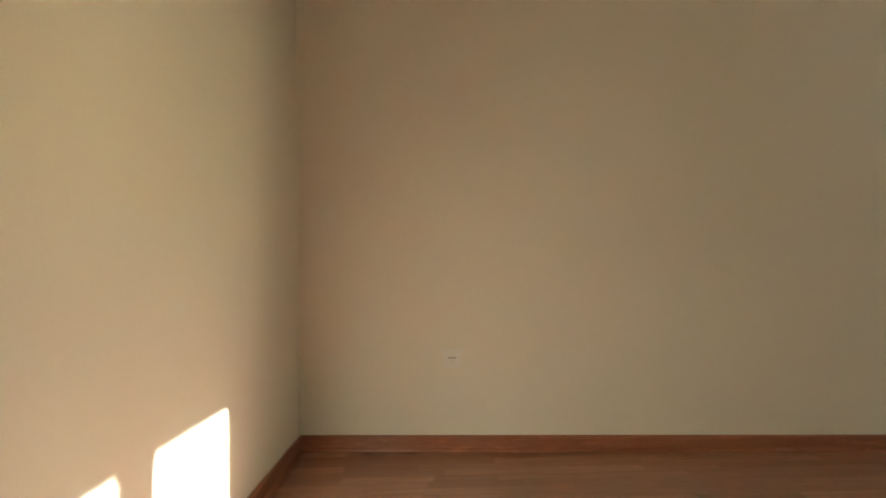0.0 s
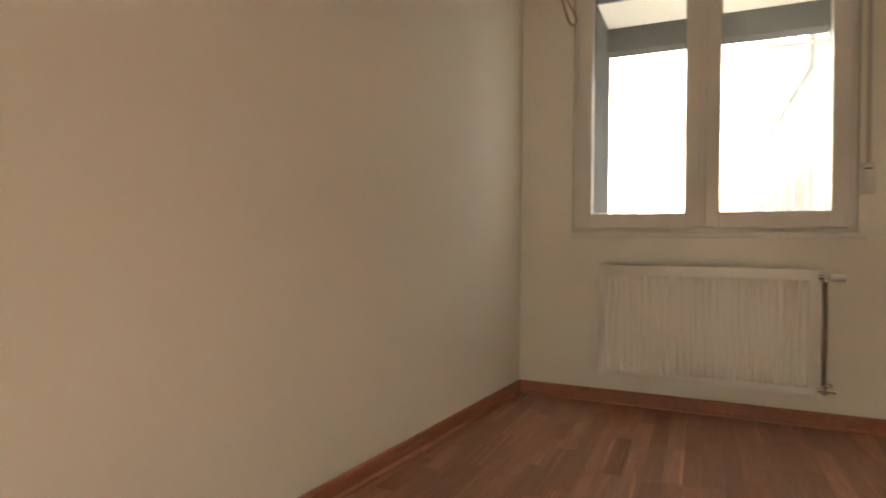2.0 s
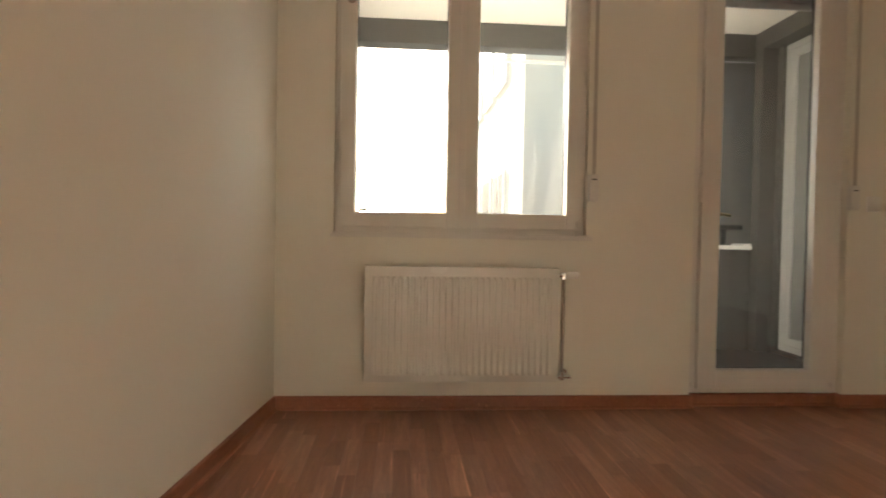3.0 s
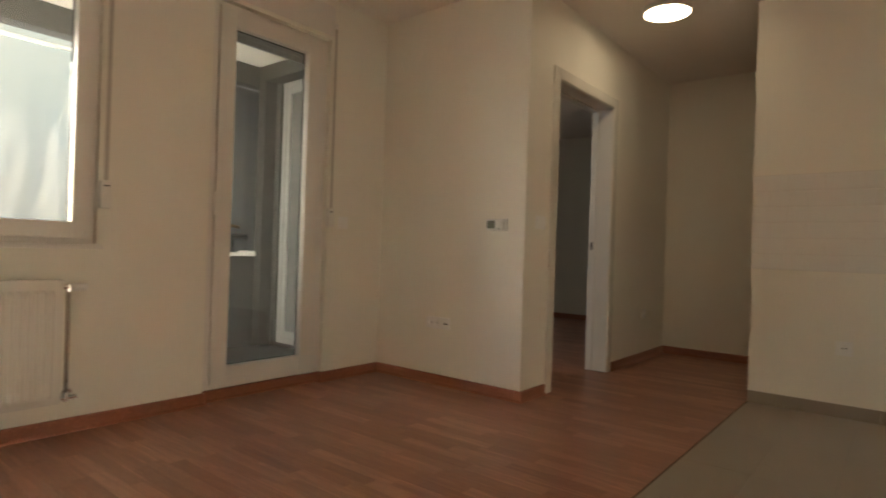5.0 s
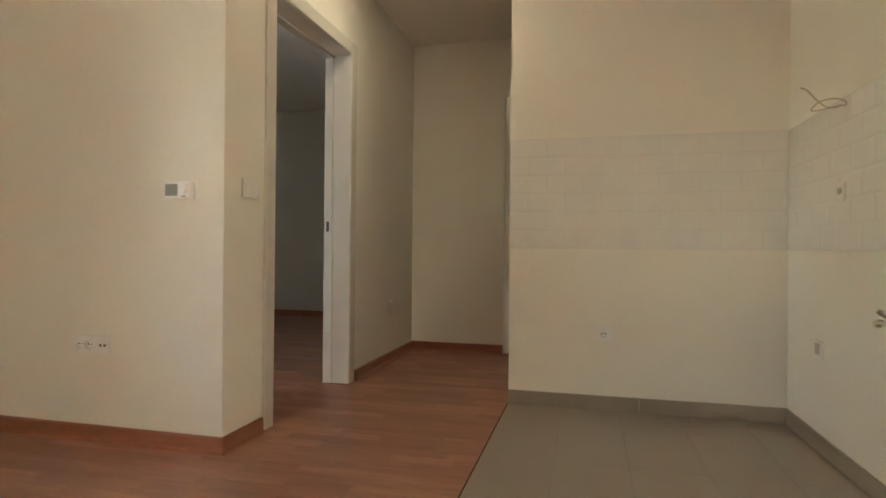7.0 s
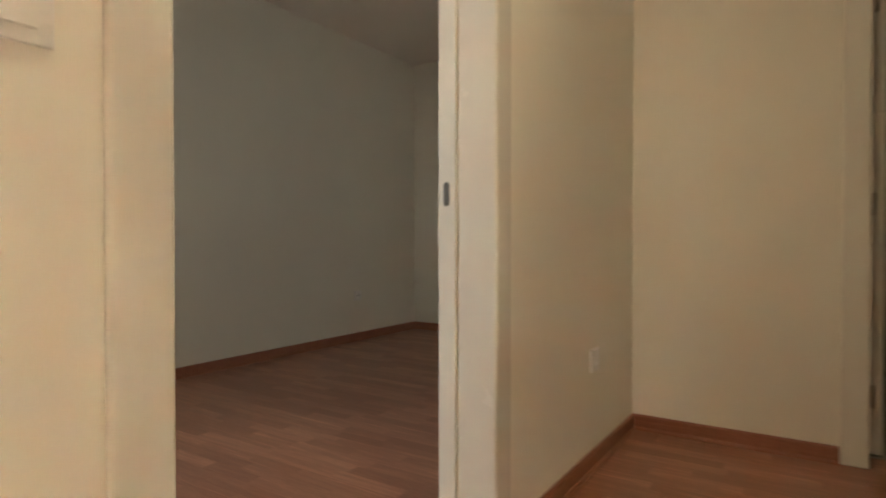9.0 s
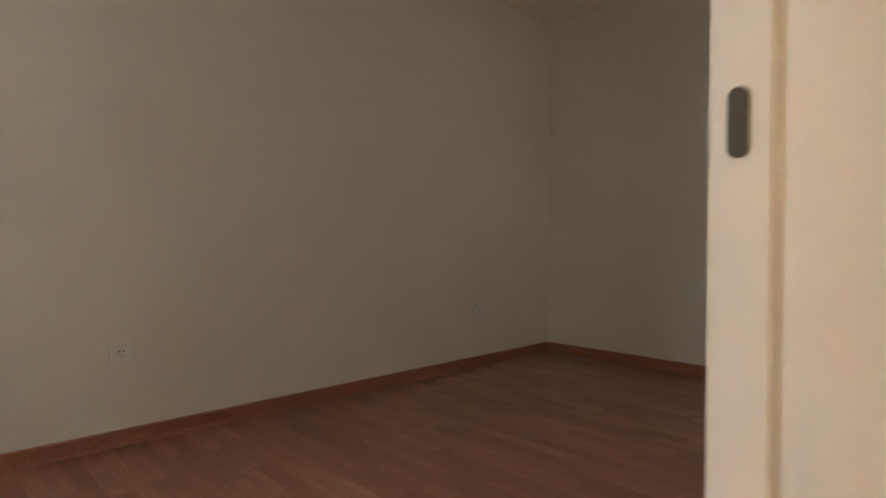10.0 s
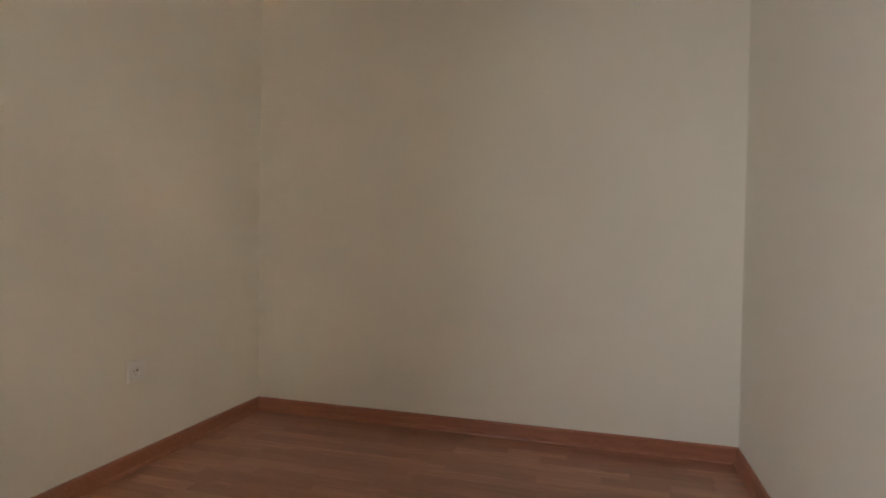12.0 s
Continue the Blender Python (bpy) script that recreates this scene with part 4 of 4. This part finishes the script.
# ---- tiles and parquet ----
def tile_mesh(name, w, h, d, inset, lift, material):
    """A glazed tile with a raised field and sloping margins; local x along, y out, z up."""
    bm = bmesh.new()
    a = [bm.verts.new((x, 0, z)) for x, z in ((0, 0), (w, 0), (w, h), (0, h))]
    b = [bm.verts.new((x, d, z)) for x, z in ((0, 0), (w, 0), (w, h), (0, h))]
    c = [bm.verts.new((x, d + lift, z)) for x, z in ((inset, inset), (w - inset, inset), (w - inset, h - inset), (inset, h - inset))]
    mid = inset * 0.45
    e = [bm.verts.new((x, d + lift * 0.58, z)) for x, z in ((mid, mid), (w - mid, mid), (w - mid, h - mid), (mid, h - mid))]
    for i in range(4):
        j = (i + 1) % 4
        bm.faces.new((a[i], a[j], b[j], b[i])), bm.faces.new((b[i], b[j], e[j], e[i])), bm.faces.new((e[i], e[j], c[j], c[i]))
    bm.faces.new(c), bm.faces.new(a[::-1])
    bmesh.ops.recalc_face_normals(bm, faces=bm.faces[:])
    me = bpy.data.meshes.new(name)
    bm.to_mesh(me)
    bm.free()
    me.materials.append(material)
    return me


tile_cache = {}


def lay_tiles(parent, origin, rot, length, first_half):
    """Six staggered rows of 10 x 20 cm tiles."""
    for r in range(6):
        u = 0.0
        w = 0.1 if (r % 2 == 0) == first_half else 0.2
        while u < length - 0.004:
            w = min(w, length - u)
            key = round(w, 3)
            if key not in tile_cache:
                tile_cache[key] = tile_mesh("tile", key - 0.002, 0.0992, 0.003, min(0.013, key / 3), 0.0012, TILE)
            ob = new("tile", tile_cache[key])
            tilt = random.uniform(-0.06, 0.06)
            ob.matrix_world = Matrix.Translation(origin) @ rot @ pose(u + 0.001, 0.002, 0.884 + r * 0.1015, tilt, 0, random.uniform(-0.05, 0.05))
            ob.parent = parent
            u += w
            w = 0.2


boxes("grout_bed", [(WEST, SOUTH_G, 0.883, EDGE_G - 0.001, SOUTH_G + 0.0042, 1.494)], GROUT, kitchen_wall)
boxes("grout_bed", [(WEST, SOUTH_G + 0.0042, 0.883, WEST + 0.0042, KIT_N, 1.494)], GROUT, wall_west)
boxes("edge_trim", [(WEST + 0.01, SOUTH_G, 0.8812, EDGE_G, SOUTH_G + 0.007, 0.8825)], GROUT, kitchen_wall, "thin pale edging under the tiles")
boxes("edge_trim", [(WEST, SOUTH_G + 0.011, 0.8812, WEST + 0.007, KIT_N, 0.8825)], GROUT, wall_west, "thin pale edging under the tiles")
lay_tiles(kitchen_wall, (EDGE_G, SOUTH_G, 0), Matrix(((-1, 0, 0, 0), (0, 1, 0, 0), (0, 0, 1, 0), (0, 0, 0, 1))), EDGE_G - WEST - 0.010, True)
lay_tiles(wall_west, (WEST, SOUTH_G + 0.010, 0), Matrix(((0, 1, 0, 0), (1, 0, 0, 0), (0, 0, 1, 0), (0, 0, 0, 1))), KIT_N - SOUTH_G - 0.01, False)

kitchen_floor = structure(boxes("floor_kitchen", [(WEST, SOUTH_G, -0.012, EDGE_G, KIT_N, -0.003)], FLOOR_GROUT), "grey tiled kitchen floor", "floor")
TS = 0.6
cache = {}
xs = [EDGE_G - 0.3 * i for i in range(5)] + [WEST]
ys = [SOUTH_G] + [-4.48 + 0.6 * j for j in range(4)] + [KIT_N]
for x1, x0 in zip(xs, xs[1:]):
    for y0, y1 in zip(ys, ys[1:]):
        key = (round(x1 - x0, 3), round(y1 - y0, 3))
        if key not in cache:
            bm = bmesh.new()
            box(bm, 0.0008, 0.0008, -0.003, key[0] - 0.0008, key[1] - 0.0008, 0.0)
            me = bpy.data.meshes.new("floor_tile")
            bm.to_mesh(me)
            bm.free()
            me.materials.append(FLOOR_TILE)
            cache[key] = me
        ob = new("floor_tile", cache[key])
        ob.location = (x0, y0, 0.0005 + random.uniform(-0.0002, 0.0002))
        ob.parent = kitchen_floor


def tile_skirting(name, a, b, out):
    """Cut floor tiles set upright along the wall."""
    a, b = Vector((*a, 0)), Vector((*b, 0))
    n = max(1, round((b - a).length / TS))
    base = thing(name, Matrix.Translation(a), "grey tiled skirting along the kitchen wall", "baseboard", "", "structure")
    for i in range(n):
        p, q = (b - a) * (i / n), (b - a) * ((i + 1) / n)
        d = (q - p).normalized() * 0.001
        p, q = p + d, q - d
        o = Vector((*out, 0)) * 0.009
        bm = bmesh.new()
        box(bm, min(p.x, q.x, p.x + o.x), min(p.y, q.y, p.y + o.y), 0.001, max(p.x, q.x, p.x + o.x), max(p.y, q.y, p.y + o.y), 0.08)
        part("skirting_tile", bm, FLOOR_TILE, base)


tile_skirting("baseboard_tile", (EDGE_G, SOUTH_G), (WEST + 0.009, SOUTH_G), (0, 1))
tile_skirting("baseboard_tile", (WEST, SOUTH_G + 0.0), (WEST, KIT_N), (1, 0))
structure(boxes("threshold_strip", [(EDGE_G, SOUTH_G, -0.003, EDGE_G + 0.006, KIT_N, 0.001)], JOINT), "thin dark joint between tiles and parquet", "trim")

# staves run east and west
PITCH = 0.0685
parquet = thing("floor_parquet", pose(0, 0, 0), "reddish three-strip parquet floor, satin lacquer", "floor", "", "structure")
floor_rng = random.Random(5)
stave_cache = {}
loose = []


rows = int((0 - BED_S) / PITCH) + 1
for r in range(-5, rows):
    y1 = -r * PITCH
    y0 = y1 - PITCH
    spans = []
    yc = (y0 + y1) / 2
    if yc > SOUTH_F - 0.15:
        left = EDGE_G + 0.006 if SOUTH_G < yc < KIT_N else WEST
        right = 0.045 if yc > NORTH_D else (EAST_E if not (DR_Y0 < yc < DR_Y1) else -1.10)
        if y1 > 0:
            right = min(0, -y0 / SLANT + 0.02)
        if yc > KIT_N:
            left = WEST - 0.022
        spans.append((left, right))
    if yc < BED_N:
        spans.append((-1.10 if yc > NIB_Y else BED_W, BED_E))
    for a, b in spans:
        x = a - floor_rng.uniform(0, 0.4)
        while x < b:
            w = floor_rng.choice((0.26, 0.32, 0.38, 0.44, 0.50))
            p, q = max(a, x), min(b, x + w)
            if q - p > 0.004:
                loose.append((p, q, y0, y1))
            x += w


def picked(s):
    x, y = (s[0] + s[1]) / 2, (s[2] + s[3]) / 2
    return (-2.3 < x < 0 and -3.55 < y < -1.95) or (-0.9 < x < 1.4 and -7.3 < y < -6.25)


GAP = 0.00035
chosen = [s for s in loose if picked(s)][:300]
chosen_set = set(chosen)
verts, faces = [], []
for s in loose:
    if s in chosen_set:
        continue
    x0, x1, y0, y1 = s
    dz = floor_rng.uniform(-0.00012, 0.00012)
    k = len(verts)
    for z in (-0.011, dz):
        verts += [(x0 + GAP, y0 + GAP, z), (x1 - GAP, y0 + GAP, z), (x1 - GAP, y1 - GAP, z), (x0 + GAP, y1 - GAP, z)]
    faces += [(k + 4, k + 5, k + 6, k + 7), (k, k + 1, k + 5, k + 4), (k + 1, k + 2, k + 6, k + 5), (k + 2, k + 3, k + 7, k + 6), (k + 3, k, k + 4, k + 7)]
me = bpy.data.meshes.new("staves")
me.from_pydata(verts, [], faces)
me.materials.append(STAVES)
rest = new("staves", me)
rest.parent = parquet
rest["kind"] = "stuff"
for x0, x1, y0, y1 in chosen:
    key = round(x1 - x0, 3)
    if key not in stave_cache:
        bm = bmesh.new()
        box(bm, GAP, GAP, -0.011, key - GAP, PITCH - GAP, 0.0)
        me = bpy.data.meshes.new("stave")
        bm.to_mesh(me)
        bm.free()
        me.materials.append(STAVE)
        stave_cache[key] = me
    ob = new("stave", stave_cache[key])
    ob.location = (x0, y0, floor_rng.uniform(-0.00012, 0.00012))
    ob.parent = parquet
